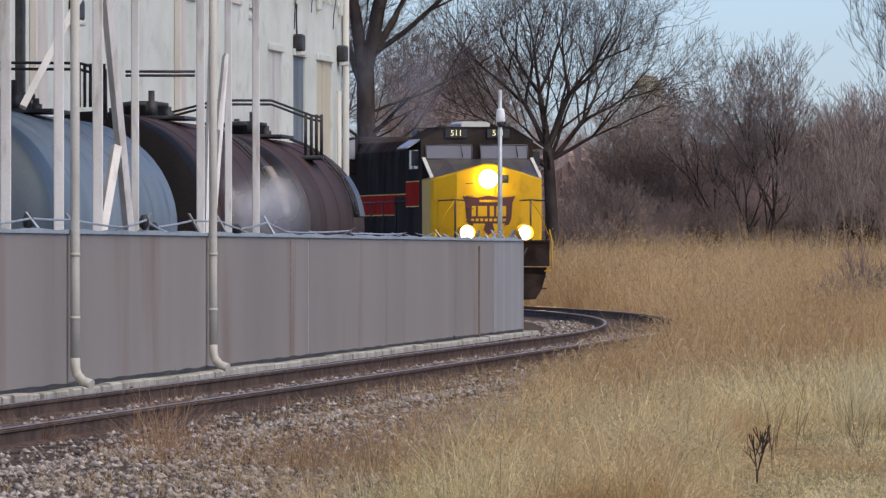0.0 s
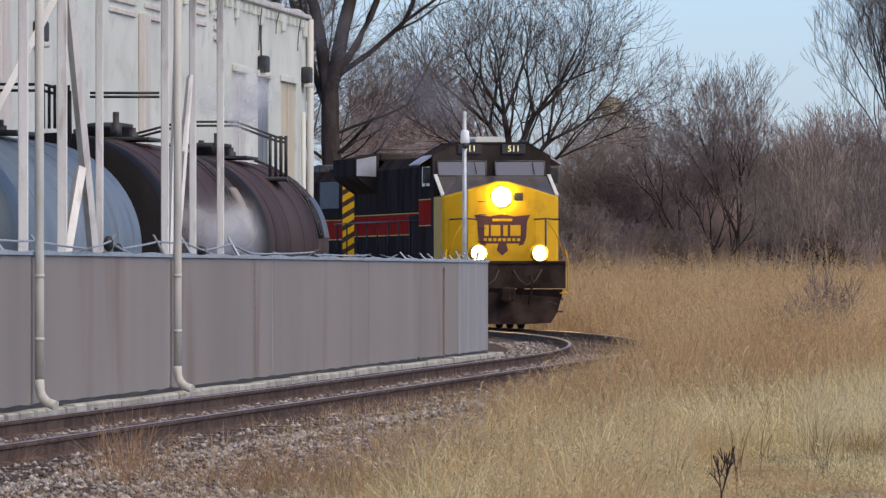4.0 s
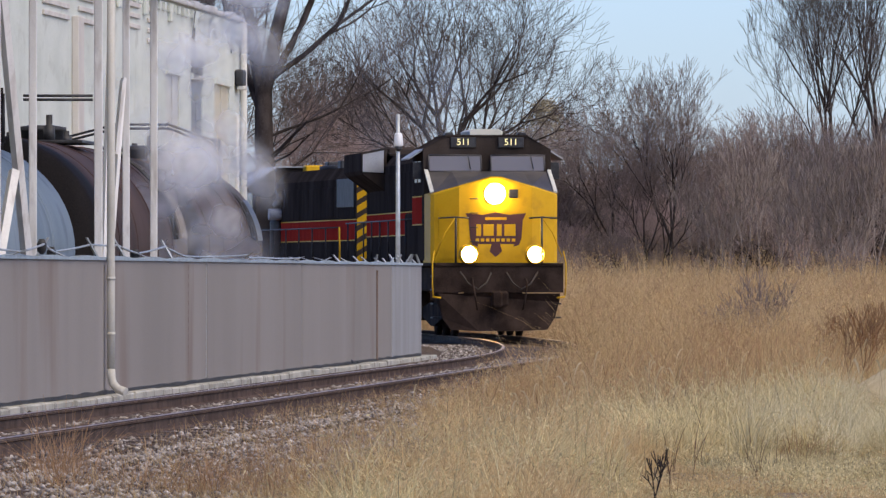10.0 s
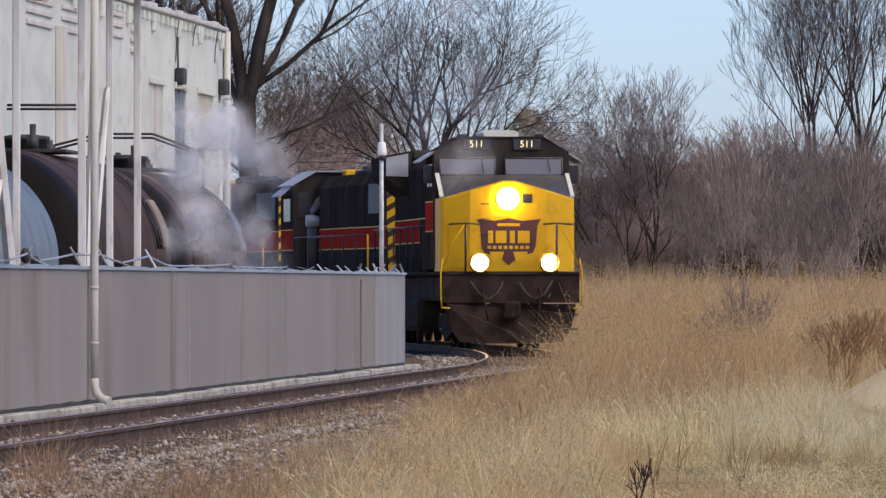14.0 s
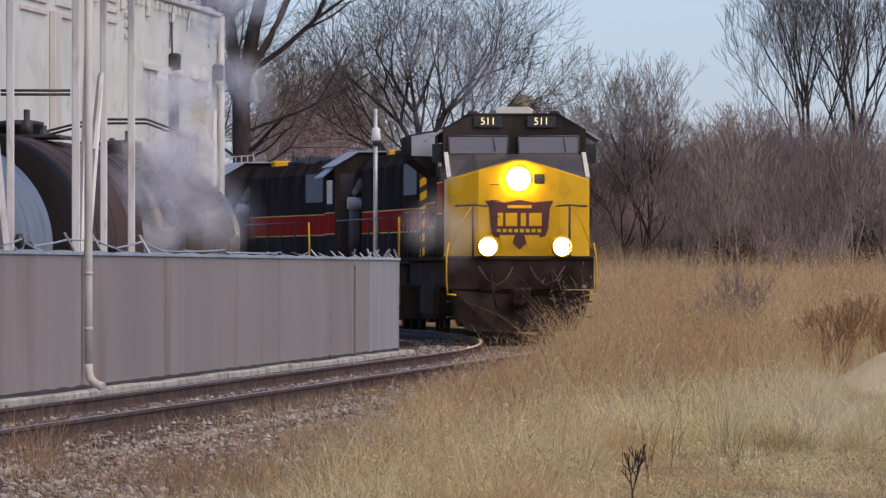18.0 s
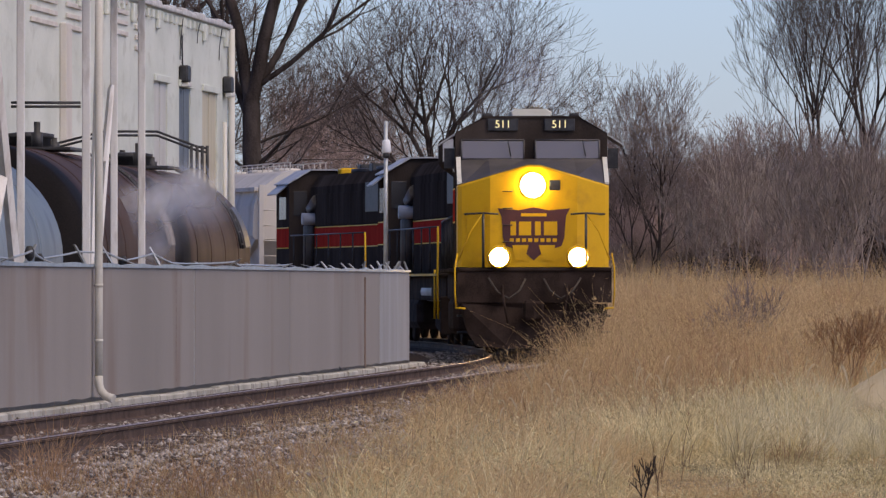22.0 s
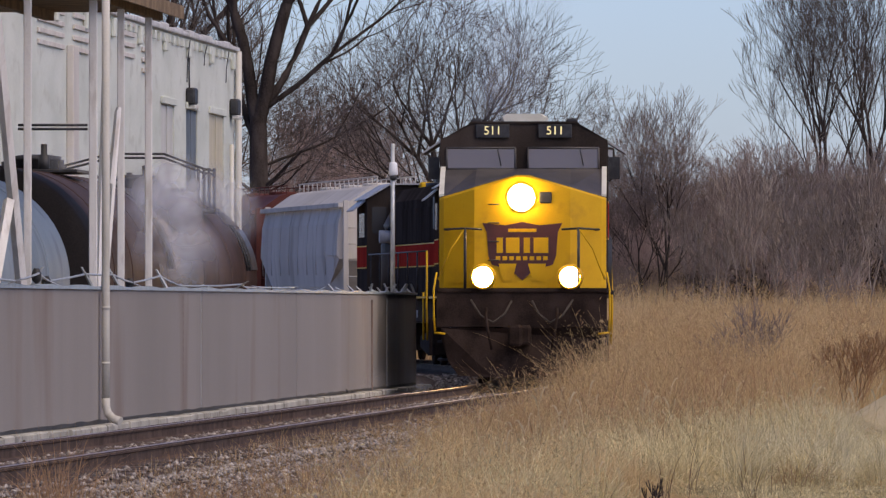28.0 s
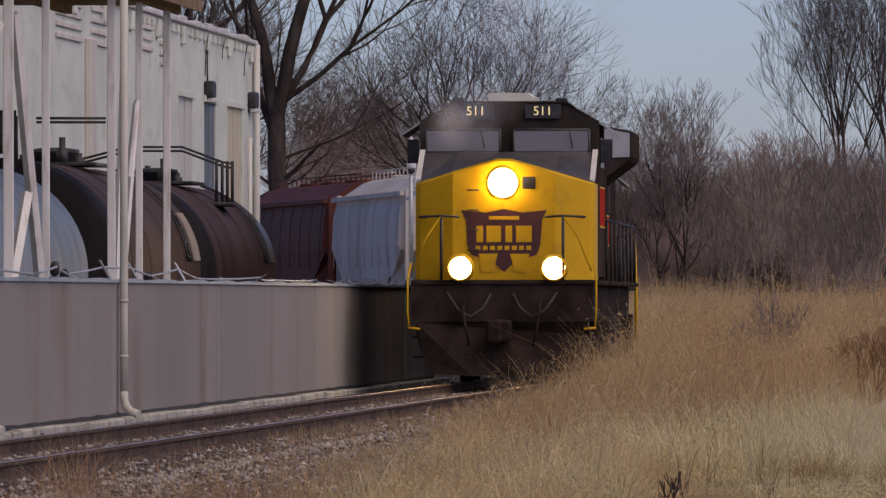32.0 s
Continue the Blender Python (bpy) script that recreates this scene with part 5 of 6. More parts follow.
def cedar(u, y, height, seed, label):
    """A dull evergreen: a trunk and a ragged cone of small needle clumps."""
    rng = np.random.default_rng(seed)
    p = spot(u, y)
    o = thing("cedar_tree", pose(p.x, p.y, rise(p.x, p.y)), label, "tree", "trees behind the line")
    part("trunk", G().tube([(0, 0, -0.1), (0.05, 0, height * 0.5), (0, 0, height * 0.85)], 0.13, 7, 0.02, caps=False), M["bark"], o)
    n = 5000
    f = rng.random(n) ** 0.8
    a = rng.uniform(0, 2 * np.pi, n)
    rad = np.sqrt(np.clip(1.02 - f ** 1.8, 0, 1)) * height * 0.38 * (0.72 + 0.2 * np.sin(3 * a + 7 * f) + 0.14 * np.sin(7 * a - 15 * f)) * rng.random(n) ** 0.4
    c = np.stack([np.cos(a) * rad, np.sin(a) * rad, height * (0.06 + 0.94 * f) + rng.normal(0, 0.16, n)], 1)
    d = rng.normal(0, 1, (n, 3))
    d /= np.linalg.norm(d, axis=1)[:, None]
    e = np.cross(d, rng.normal(0, 1, (n, 3)))
    e /= np.linalg.norm(e, axis=1)[:, None]
    s = rng.uniform(0.08, 0.24, (n, 1))
    v = np.stack([c - d * s, c + e * s * 0.18, c + d * s, c - e * s * 0.18], 1)
    part("crown", fast_mesh("crown", v.reshape(-1, 3), np.arange(4 * n), M["needle"], 4), None, o)


cedar(1146, 342, 8.4, 3, "dull olive-brown cedar among the bare trees")


def far_woods():
    """The dense wood behind: a long uneven bank of brush, haze painted into its colour."""
    g = G()
    rnd = random.Random(8)
    n = 420
    rows = []
    for j in range(7):
        row = []
        for i in range(n):
            x = -55 + 150 * i / (n - 1)
            top = 5.6 + (2.0 if x < 9 else 2.0 * max(0.0, 1 - (x - 9) / 6)) + 1.5 * noise.noise((x * 0.12, 3.1, 0)) + 1.2 * noise.noise((x * 0.6, 7.1, 0)) + rnd.uniform(-0.5, 0.5)
            row.append((x, 445 + 2.5 * noise.noise((x * 0.4, j * 0.9, 2)) + 3 * (j / 6), -0.3 + top * j / 6))
        rows.append(row)
    g.rings(rows, closed=False, caps=False)
    tagged(part("far_woods", g, M["farwood"]), "dense brown leafless woods in the distance, paled by haze in their colour", "woods", kind="stuff")


far_woods()


# ---- grass ----
def blades(name, sample, mat, label, seed, bend=0.3, droop=0.30):
    """A great many bent blades in one mesh, growing in tufts. sample(rng) gives the tufts' x, y, height, blade width, blades in each and spread."""
    rng = np.random.default_rng(seed)
    tx, ty, th, tw_, tn, ts = sample(rng)
    k = np.repeat(np.arange(len(tx)), tn)
    n = len(k)
    ang = rng.uniform(0, 2 * np.pi, n)
    off = ts[k] * np.sqrt(rng.random(n))
    x, y = tx[k] + np.cos(ang) * off, ty[k] + np.sin(ang) * off
    h = th[k] * rng.uniform(0.45, 1.1, n)
    w = tw_[k] * rng.uniform(0.6, 1.3, n)
    z = np.array([rise(a, b) for a, b in zip(x, y)]) - 0.02
    # each tuft sways its own way, each blade leans out of it
    sway = rng.normal(0, 0.2, len(tx))[k] * h + rng.normal(0, 0.12, n) * h
    lean = h * np.abs(rng.normal(0, bend, n))
    lx, ly = np.cos(ang) * lean + sway, np.sin(ang) * lean
    tw = rng.uniform(-1.1, 1.1, n)
    wx, wy = np.cos(tw) * w / 2, np.sin(tw) * w / 2
    v = np.empty((n, 8, 3))
    for i, (f, wf) in enumerate(((0, 1.0), (0.45, 0.85), (0.78, 0.65), (1.0, 0.25))):
        bx, by, bz = x + lx * f * f, y + ly * f * f, z + h * (f - droop * f ** 3 * np.minimum(1.6, lean / np.maximum(h, 0.01)))
        v[:, 2 * i] = np.stack([bx - wx * wf, by - wy * wf, bz], 1)
        v[:, 2 * i + 1] = np.stack([bx + wx * wf, by + wy * wf, bz], 1)
    q = np.array([(0, 1, 3, 2), (2, 3, 5, 4), (4, 5, 7, 6)])
    f = (q[None] + 8 * np.arange(n)[:, None, None]).reshape(-1)
    tagged(part(name, fast_mesh(name, v.reshape(-1, 3), f, M[mat], 4), None), label, "grass", kind="stuff")


def patch(x, y):
    """Slow waves of thick and thin growth, 0 to 1."""
    return np.clip(0.5 + 0.28 * np.sin(x * 1.1 + y * 0.21) + 0.22 * np.sin(x * 0.37 - y * 0.47 + 1.3) + 0.2 * np.sin(x * 2.3 + y * 0.9), 0, 1)


TX = np.vectorize(track_x)


def verge(y):
    """How far right of the track's middle the grass begins."""
    return np.clip(4.5 - (y - 60) * 0.052, 2.1, 4.8) + 0.35 * np.sin(y * 0.9) + 0.2 * np.sin(y * 2.6)


def tall_at(rng, m):
    """Where tall growth stands: places, heights and how thick it grows there."""
    y = 78 + 227 * rng.random(m) ** 1.35
    u = 930 + 960 * rng.random(m)
    x = (u - 784) * y / 14300
    q = x - TX(y)
    g = patch(x, y)
    h = (0.70 + 0.75 * g) * rng.uniform(0.65, 1.1, m) + np.where(rng.random(m) < 0.12, 0.45 * rng.random(m), 0)
    h = h * np.clip((q - 1.9) / 1.6, 0.25, 1) * np.clip((y - 68) / 36, 0.4, 1.0) * np.where(y > 200, 1.0 + 0.6 * rng.random(m) ** 2, 1)
    clear = (u > 1655) & (y < 112)
    keep = (q > 2.15 + 0.5 * rng.random(m)) & (rng.random(m) < np.clip((y - 80 - 5 * np.clip(x - 2, 0, 4)) / 25, 0.04, 1)) & ~clear
    return x, y, h, g, keep


def tall(rng, n, tone):
    x, y, h, g, keep = tall_at(rng, n * 3)
    i = np.flatnonzero(keep & (rng.random(n * 3) < 0.25 + 0.75 * (g if tone == 0 else 1 - g)))[:n]
    return x[i], y[i], h[i], 0.0042 * (0.75 + y[i] / 190), rng.integers(8, 22, len(i)), 0.10 + 0.14 * rng.random(len(i))


def panicles(n, mat, seed, label):
    """The loose feathery seed heads of the tall growth: fine slivers strewn about the upper half of the stalks."""
    rng = np.random.default_rng(seed)
    x, y, h, g, keep = tall_at(rng, n * 2)
    i = np.flatnonzero(keep)[:n]
    k = np.repeat(i, 14)
    m = len(k)
    lean = rng.normal(0, 0.22, len(x))[k]
    f = 0.45 + 0.65 * rng.random(m) ** 0.8
    c = np.stack([x[k] + lean * h[k] * f ** 2 + rng.normal(0, 0.035, m), y[k] + rng.normal(0, 0.035, m), h[k] * f], 1)
    c[:, 2] += np.array([rise(p, q) for p, q in zip(x[i], y[i])]).repeat(14)
    d = rng.normal(0, 1, (m, 3)) + np.array([0, 0, 0.9])
    d /= np.linalg.norm(d, axis=1)[:, None]
    e = np.cross(d, rng.normal(0, 1, (m, 3)))
    e /= np.linalg.norm(e, axis=1)[:, None]
    s = (0.014 + 0.03 * rng.random(m))[:, None] * (0.6 + c[:, 1:2] / 220)
    w = 0.0035 * (0.6 + c[:, 1:2] / 160)
    v = np.stack([c - d * s, c + e * w, c + d * s, c - e * w], 1)
    tagged(part("grass_heads", fast_mesh("grass_heads", v.reshape(-1, 3), np.arange(4 * m), M[mat], 4), None), label, "grass", kind="stuff")


def near(rng, n, tone):
    """Tufts of the lower growth in the foreground; three tones that trade places."""
    y = 50 + 72 * rng.random(n * 5) ** 1.1
    u = 450 + 1440 * rng.random(n * 5)
    x = (u - 784) * y / 14300
    q = x - TX(y)
    g = patch(x * 1.7 + tone * 2.1, y * 1.3 + tone * 4.0)
    e = verge(y)
    m = n * 5
    # the pale sort fills a drift towards the open field, the brown sort the side of the line
    drift = np.clip((u - 1290 - 130 * np.sin(y * 0.21)) / 200, 0, 1) * np.clip((118 - y) / 20, 0, 1)
    h = (0.14 + 0.50 * g) * rng.uniform(0.4, 1.25, m) * np.clip((q - e + 0.6) / 1.5, 0.22, 1)
    mown = (u > 1230 + 60 * np.sin(y * 0.8)) & (y < 73 + 2.5 * np.sin(x * 2.1))
    h = np.where(mown, rng.uniform(0.03, 0.12, m) * (0.5 + g), h)
    h = np.where((u > 1650) & (y > 70) & (y < 109), np.minimum(h, 0.10), h)
    h = np.where((np.abs(u - 1349) < 60) & (y < 60.5), np.minimum(h, 0.05), h)
    share = (0.10 + 1.0 * drift + 0.12 * (y < 72), 1.05 - 0.85 * drift, 0.22 + 0.5 * mown)[tone]
    thick = np.maximum(np.clip((q - e + 0.5) / 1.1, 0.0, 1), np.where(q > e - 2.2, 0.05, 0.0)) * np.clip((124 - y) / 28, 0, 1) * (0.06 + 0.94 * g ** 1.7) * share
    i = np.flatnonzero(rng.random(m) < thick)[:n]
    fount = 2 if tone == 0 else 1
    return x[i], y[i], h[i] * (1.25 if tone == 0 else 1), np.full(len(i), 0.005), rng.integers(8, 22, len(i)) * fount, (0.04 + 0.12 * rng.random(len(i))) * fount ** 0.6


def flecks(n, tone, mat, seed, label):
    """Small broken seed heads and curled leaf ends that catch the light over the near grass."""
    rng = np.random.default_rng(seed)
    x, y, h = near(rng, n, tone)[:3]
    k = np.repeat(np.arange(len(x)), 9)
    m = len(k)
    c = np.stack([x[k] + rng.normal(0, 0.09, m), y[k] + rng.normal(0, 0.09, m), h[k] * rng.uniform(0.35, 1.0, m)], 1)
    c[:, 2] += np.array([rise(p, q) for p, q in zip(x, y)])[k]
    d = rng.normal(0, 1, (m, 3))
    d /= np.linalg.norm(d, axis=1)[:, None]
    e = np.cross(d, rng.normal(0, 1, (m, 3)))
    e /= np.linalg.norm(e, axis=1)[:, None]
    s = rng.uniform(0.010, 0.034, (m, 1))
    w = rng.uniform(0.003, 0.006, (m, 1))
    v = np.stack([c - d * s, c + e * w, c + d * s, c - e * w], 1)
    tagged(part("grass_flecks", fast_mesh("grass_flecks", v.reshape(-1, 3), np.arange(4 * m), M[mat], 4), None), label, "grass", kind="stuff")


def plumes(n, seed):
    """Curled pale seed heads on thin stalks over the near grass."""
    rng = np.random.default_rng(seed)
    y = 58 + 48 * rng.random(n * 6)
    u = 760 + 1080 * rng.random(n * 6)
    x = (u - 784) * y / 14300
    q = x - TX(y)
    g = patch(x * 2.3, y * 1.9)
    i = np.flatnonzero((q > verge(y)) & (rng.random(n * 6) < 0.15 + 0.4 * g ** 3) & ~((x > 2.3) & (y < 76)))[:n]
    x, y, n = x[i], y[i], len(i)
    h = (0.15 + 0.75 * rng.random(n) ** 1.5) * np.clip((y - 40) / 40, 0.5, 1)
    z = np.array([rise(a, b) for a, b in zip(x, y)])
    side = np.where(rng.random(n) < 0.6, 1, -1) * rng.uniform(0.03, 0.15, n)
    v = np.empty((n, 14, 3))
    for k, (f, w, out, drop) in enumerate(((0, 0.004, 0, 0), (0.6, 0.004, 0.1, 0), (0.82, 0.006, 0.28, 0), (0.91, 0.014, 0.45, 0), (0.97, 0.017, 0.65, 0.005), (1.0, 0.013, 0.85, 0.02), (1.0, 0.004, 1.0, 0.05))):
        wk = w * rng.uniform(0.6, 1.2, n) / 2
        for m, sg in ((0, -1), (1, 1)):
            v[:, 2 * k + m] = np.stack([x + side * out + sg * wk * 0.8, y + 0.1 * side * out, z + h * f - drop + sg * wk * 0.6 * np.sign(-side)], 1)
    qd = np.array([(2 * k, 2 * k + 1, 2 * k + 3, 2 * k + 2) for k in range(6)])
    f = (qd[None] + 14 * np.arange(n)[:, None, None]).reshape(-1)
    tagged(part("grass_plumes", fast_mesh("grass_plumes", v.reshape(-1, 3), f, M["plume"], 4), None), "pale curled seed heads of dry grass", "grass", kind="stuff")


def weeds(rng, n=900, far=False):
    """Thin stalks that stand in the ballast, thicker towards the grass."""
    y = 52 + 68 * rng.random(n)
    e = verge(y)
    q = np.where(rng.random(n) < (0.9 if far else 0.45), e - 2.2 * rng.random(n) ** 1.6, rng.uniform(1.1, 3.6, n))
    return TX(y) + q, y, rng.uniform(0.14, 0.42, n), np.full(n, 0.004), rng.integers(4, 13, n), np.full(n, 0.09)


blades("tall_grass", lambda r: tall(r, 13000, 0), "grass", "tall golden-brown dry prairie grass beside the track", 1, 0.26)
blades("tall_grass", lambda r: tall(r, 5000, 1), "rusty", "tall rust-brown weed stalks among the prairie grass", 6, 0.24)
panicles(9000, "grass", 21, "feathery golden seed heads of the tall grass")
panicles(3200, "rusty", 22, "feathery rust-brown seed heads of the tall weeds")
blades("short_grass", lambda r: near(r, 6500, 0), "pale", "pale straw-coloured dry grass in the foreground", 2, 0.95, 0.75)
blades("short_grass", lambda r: near(r, 8000, 1), "grass", "golden-brown dry grass along the ballast", 5, 0.80, 0.65)
blades("short_grass", lambda r: near(r, 4000, 2), "sage", "dull grey-green tufts in the dry grass", 8, 0.9, 0.7)
blades("ballast_weeds", weeds, "rusty", "sparse dry weeds growing through the ballast", 3, 0.5)
blades("ballast_weeds", lambda r: weeds(r, 3200, True), "grass", "thin tan grass creeping over the ballast", 31, 0.6)


def clumps(rng):
    """Tall rust-coloured weeds that stand out by themselves."""
    spots = ((290, 63.5, 0.75), (300, 61.5, 0.4), (255, 61, 0.35), (330, 61.2, 0.35), (225, 62, 0.3), (420, 62.5, 0.35), (480, 61, 0.4), (275, 64.5, 0.6), (310, 64, 0.55), (262, 66, 0.5), (60, 66.5, 0.45), (560, 61, 0.6), (575, 61.5, 0.5), (640, 63, 0.45), (700, 62, 0.55), (660, 60, 0.5), (905, 66, 0.6), (740, 70, 0.45), (1603, 74, 0.25), (1618, 74.5, 0.2), (1594, 74.3, 0.15), (1470, 96, 1.1), (1440, 99, 1.0), (1560, 104, 1.2), (1520, 101, 1.1), (1380, 93, 0.9))
    x = np.array([(u - 784) * y / 14300 for u, y, h in spots])
    return x, np.array([s[1] for s in spots]), np.array([s[2] for s in spots]) + 0.1, np.full(len(spots), 0.005), np.full(len(spots), 60), np.full(len(spots), 0.22)


blades("weed_clumps", clumps, "rusty", "tall rust-brown weed clumps standing singly", 9, 0.6, 0.45)


def tussocks(rng):
    """Full fountains of pale grass at the edge of the open field."""
    n = 210
    y = 74 + 28 * rng.random(n) ** 1.1
    u = 1465 + 330 * rng.random(n) + 60 * np.sin(y * 0.5)
    keep = (u < 1690) | (y < 80)
    x, y = ((u - 784) * y / 14300)[keep], y[keep]
    return x, y, rng.uniform(0.34, 0.72, len(x)), np.full(len(x), 0.006), rng.integers(70, 170, len(x)), rng.uniform(0.10, 0.26, len(x))


def stalks(rng):
    """Dark dead stems that stand over the grass, one by one."""
    n = 170
    y = 62 + 62 * rng.random(n)
    u = 800 + 940 * rng.random(n) ** 0.8
    x = (u - 784) * y / 14300
    keep = (x - TX(y) > verge(y)) & ~((u > 1650) & (y < 112))
    x, y = x[keep], y[keep]
    return x, y, rng.uniform(0.45, 1.0, len(x)) * np.clip((y - 30) / 60, 0.5, 1.2), np.full(len(x), 0.0065), rng.integers(1, 5, len(x)), np.full(len(x), 0.05)


blades("grass_tussocks", tussocks, "tussock", "full pale yellow grass tussocks by the open field", 41, 0.85, 0.7)
blades("dead_stalks", stalks, "deadstalk", "dark dead weed stems standing above the grass", 43, 0.12)
plumes(300, 4)
flecks(4200, 0, "pale", 51, "pale broken seed heads over the near grass")
flecks(3600, 1, "grass", 52, "golden broken seed heads over the near grass")


# ---- small things in the field ----
def shrub(u, v, y, height, seed, label, mat="bark", depth=4, shoots=0.5, stems=3):
    p = spot(u, y)
    o = broad_tree("dead_shrub", seed, height * 1.25, 0.007 + 0.004 * height, depth, 0.8, 0.26, mat=mat, twig=mat, upright=0.22, shoots=shoots, thin=0.004, stems=stems)
    o.matrix_basis = pose(p.x, p.y, rise(p.x, p.y) - 0.02)
    return tagged(o, label, "shrub", "dead shrubs in the grass")


shrub(1347, 0, 58.5, 0.80, 15, "dark leafless shrub standing in pale dry grass", depth=3, shoots=0.6, stems=1)
shrub(1500, 0, 128, 1.9, 7, "thin dark bare shrub among tall golden grass", "twig")
shrub(1535, 0, 132, 2.0, 8, "thin dark bare shrub among tall golden grass", "twig")
for k, (u, y, h) in enumerate(((1700, 112, 1.5), (1745, 116, 1.4), (1800, 113, 1.6), (1660, 120, 1.3), (1840, 118, 1.5))):
    shrub(u, 0, y, h, 20 + k, "tangled red-brown weed thicket behind a sand heap", "rusty")


def sand_heap():
    p = spot(1890, 107)
    g = G()
    rs = []
    for k in range(9):
        f = k / 8
        rs.append([(p.x + 1.78 * math.cos(a) * (1 - f) * (1 + 0.08 * math.sin(3 * a)), p.y + 1.6 * math.sin(a) * (1 - f), rise(p.x, p.y) - 0.05 + 0.86 * math.sin(f * 1.5) + 0.03 * noise.noise((a * 2, f * 4, 0)))
                   for a in [2 * math.pi * i / 36 for i in range(36)]])
    g.rings(rs, smooth=True)
    tagged(part("sand_mound", g, M["sand"]), "low heap of pale sand at the edge of the grass", "sand heap")


sand_heap()


def pebble(u, y, z, size, seed, name, label, mat):
    """An uneven lump lying by itself."""
    rnd = random.Random(seed)
    p = spot(u, y)
    g = G()
    rs = []
    for k in range(6):
        f = math.pi * (k + 0.3) / 6
        rs.append([(p.x + size * math.sin(f) * math.cos(a) * rnd.uniform(0.8, 1.15), p.y + size * math.sin(f) * math.sin(a) * rnd.uniform(0.8, 1.15), z + size * 0.7 * (1 - math.cos(f)) * 0.8) for a in [2 * math.pi * i / 9 for i in range(9)]])
    g.rings(rs, smooth=True)
    tagged(part(name, g, M[mat]), label, "stone" if mat == "concrete" else "debris")


pebble(983, 118, 0.18, 0.09, 1, "pale_rock", "pale rock lying between the rails", "concrete")
pebble(1010, 121, 0.18, 0.06, 2, "pale_rock", "small pale rock lying between the rails", "concrete")
pebble(797, 137.0, 0.25, 0.09, 3, "dark_debris", "dark scrap lying on the concrete curb", "darkmetal")
pebble(808, 138.0, 0.25, 0.06, 4, "dark_debris", "dark scrap lying on the concrete curb", "darkmetal")


# ---- ties, piece by piece ----
def ties():
    me = mesh_of("tie", G().box(-1.3, -0.115, 0.0, 1.3, 0.115, 0.18, 0.012), M["tie"])
    s = -90.0
    while s < 44:
        p, a = line_at(s)
        part("tie", me, None, the_track, at=pose(p.x, p.y, 0.012 + 0.004 * math.sin(s * 7), 0, 0, -math.degrees(a) + 0.6 * math.sin(s * 3)))
        s += 0.56


ties()


# ---- steam and exhaust, in drifting puffs of thin veils ----
def veil_material(name, colour, thick, scale):
    m = bpy.data.materials.new(name)
    m.use_nodes = True
    n, l = m.node_tree.nodes, m.node_tree.links
    uv = n.new("ShaderNodeUVMap")
    d = n.new("ShaderNodeVectorMath")
    d.operation = "DISTANCE"
    d.inputs[1].default_value = (0.5, 0.5, 0)
    l.new(uv.outputs["UV"], d.inputs[0])
    fall = n.new("ShaderNodeMapRange")
    fall.interpolation_type = "SMOOTHERSTEP"
    fall.inputs["From Min"].default_value, fall.inputs["From Max"].default_value = 0.5, 0.05
    fall.inputs["To Min"].default_value, fall.inputs["To Max"].default_value = 0.0, 1.0
    l.new(d.outputs["Value"], fall.inputs["Value"])
    co = n.new("ShaderNodeTexCoord")
    nz = n.new("ShaderNodeTexNoise")
    nz.inputs["Scale"].default_value, nz.inputs["Detail"].default_value, nz.inputs["Distortion"].default_value = scale, 3.0, 0.4
    l.new(co.outputs["Object"], nz.inputs["Vector"])
    nr = n.new("ShaderNodeMapRange")
    nr.inputs["From Min"].default_value, nr.inputs["From Max"].default_value = 0.30, 0.70
    l.new(nz.outputs["Fac"], nr.inputs["Value"])
    mul = n.new("ShaderNodeMath")
    mul.operation = "MULTIPLY"
    l.new(fall.outputs["Result"], mul.inputs[0])
    l.new(nr.outputs["Result"], mul.inputs[1])
    mul2 = n.new("ShaderNodeMath")
    mul2.operation = "MULTIPLY"
    mul2.inputs[1].default_value = thick
    l.new(mul.outputs[0], mul2.inputs[0])
    out = n["Material Output"]
    n.remove(n["Principled BSDF"])
    dif, tra, cle = n.new("ShaderNodeBsdfDiffuse"), n.new("ShaderNodeBsdfTranslucent"), n.new("ShaderNodeBsdfTransparent")
    dif.inputs["Color"].default_value = tra.inputs["Color"].default_value = (*colour, 1)
    half, mix = n.new("ShaderNodeMixShader"), n.new("ShaderNodeMixShader")
    half.inputs["Fac"].default_value = 0.5
    l.new(dif.outputs[0], half.inputs[1])
    l.new(tra.outputs[0], half.inputs[2])
    l.new(mul2.outputs[0], mix.inputs["Fac"])
    l.new(cle.outputs[0], mix.inputs[1])
    l.new(half.outputs[0], mix.inputs[2])
    l.new(mix.outputs[0], out.inputs["Surface"])
    return m


M["steam"] = veil_material("white_steam", (0.95, 0.95, 0.96), 0.66, 1.0)
M["wisp"] = veil_material("thin_steam", (0.95, 0.94, 0.93), 0.17, 1.3)
M["exhaust"] = veil_material("grey_exhaust", (0.60, 0.58, 0.58), 0.16, 1.1)


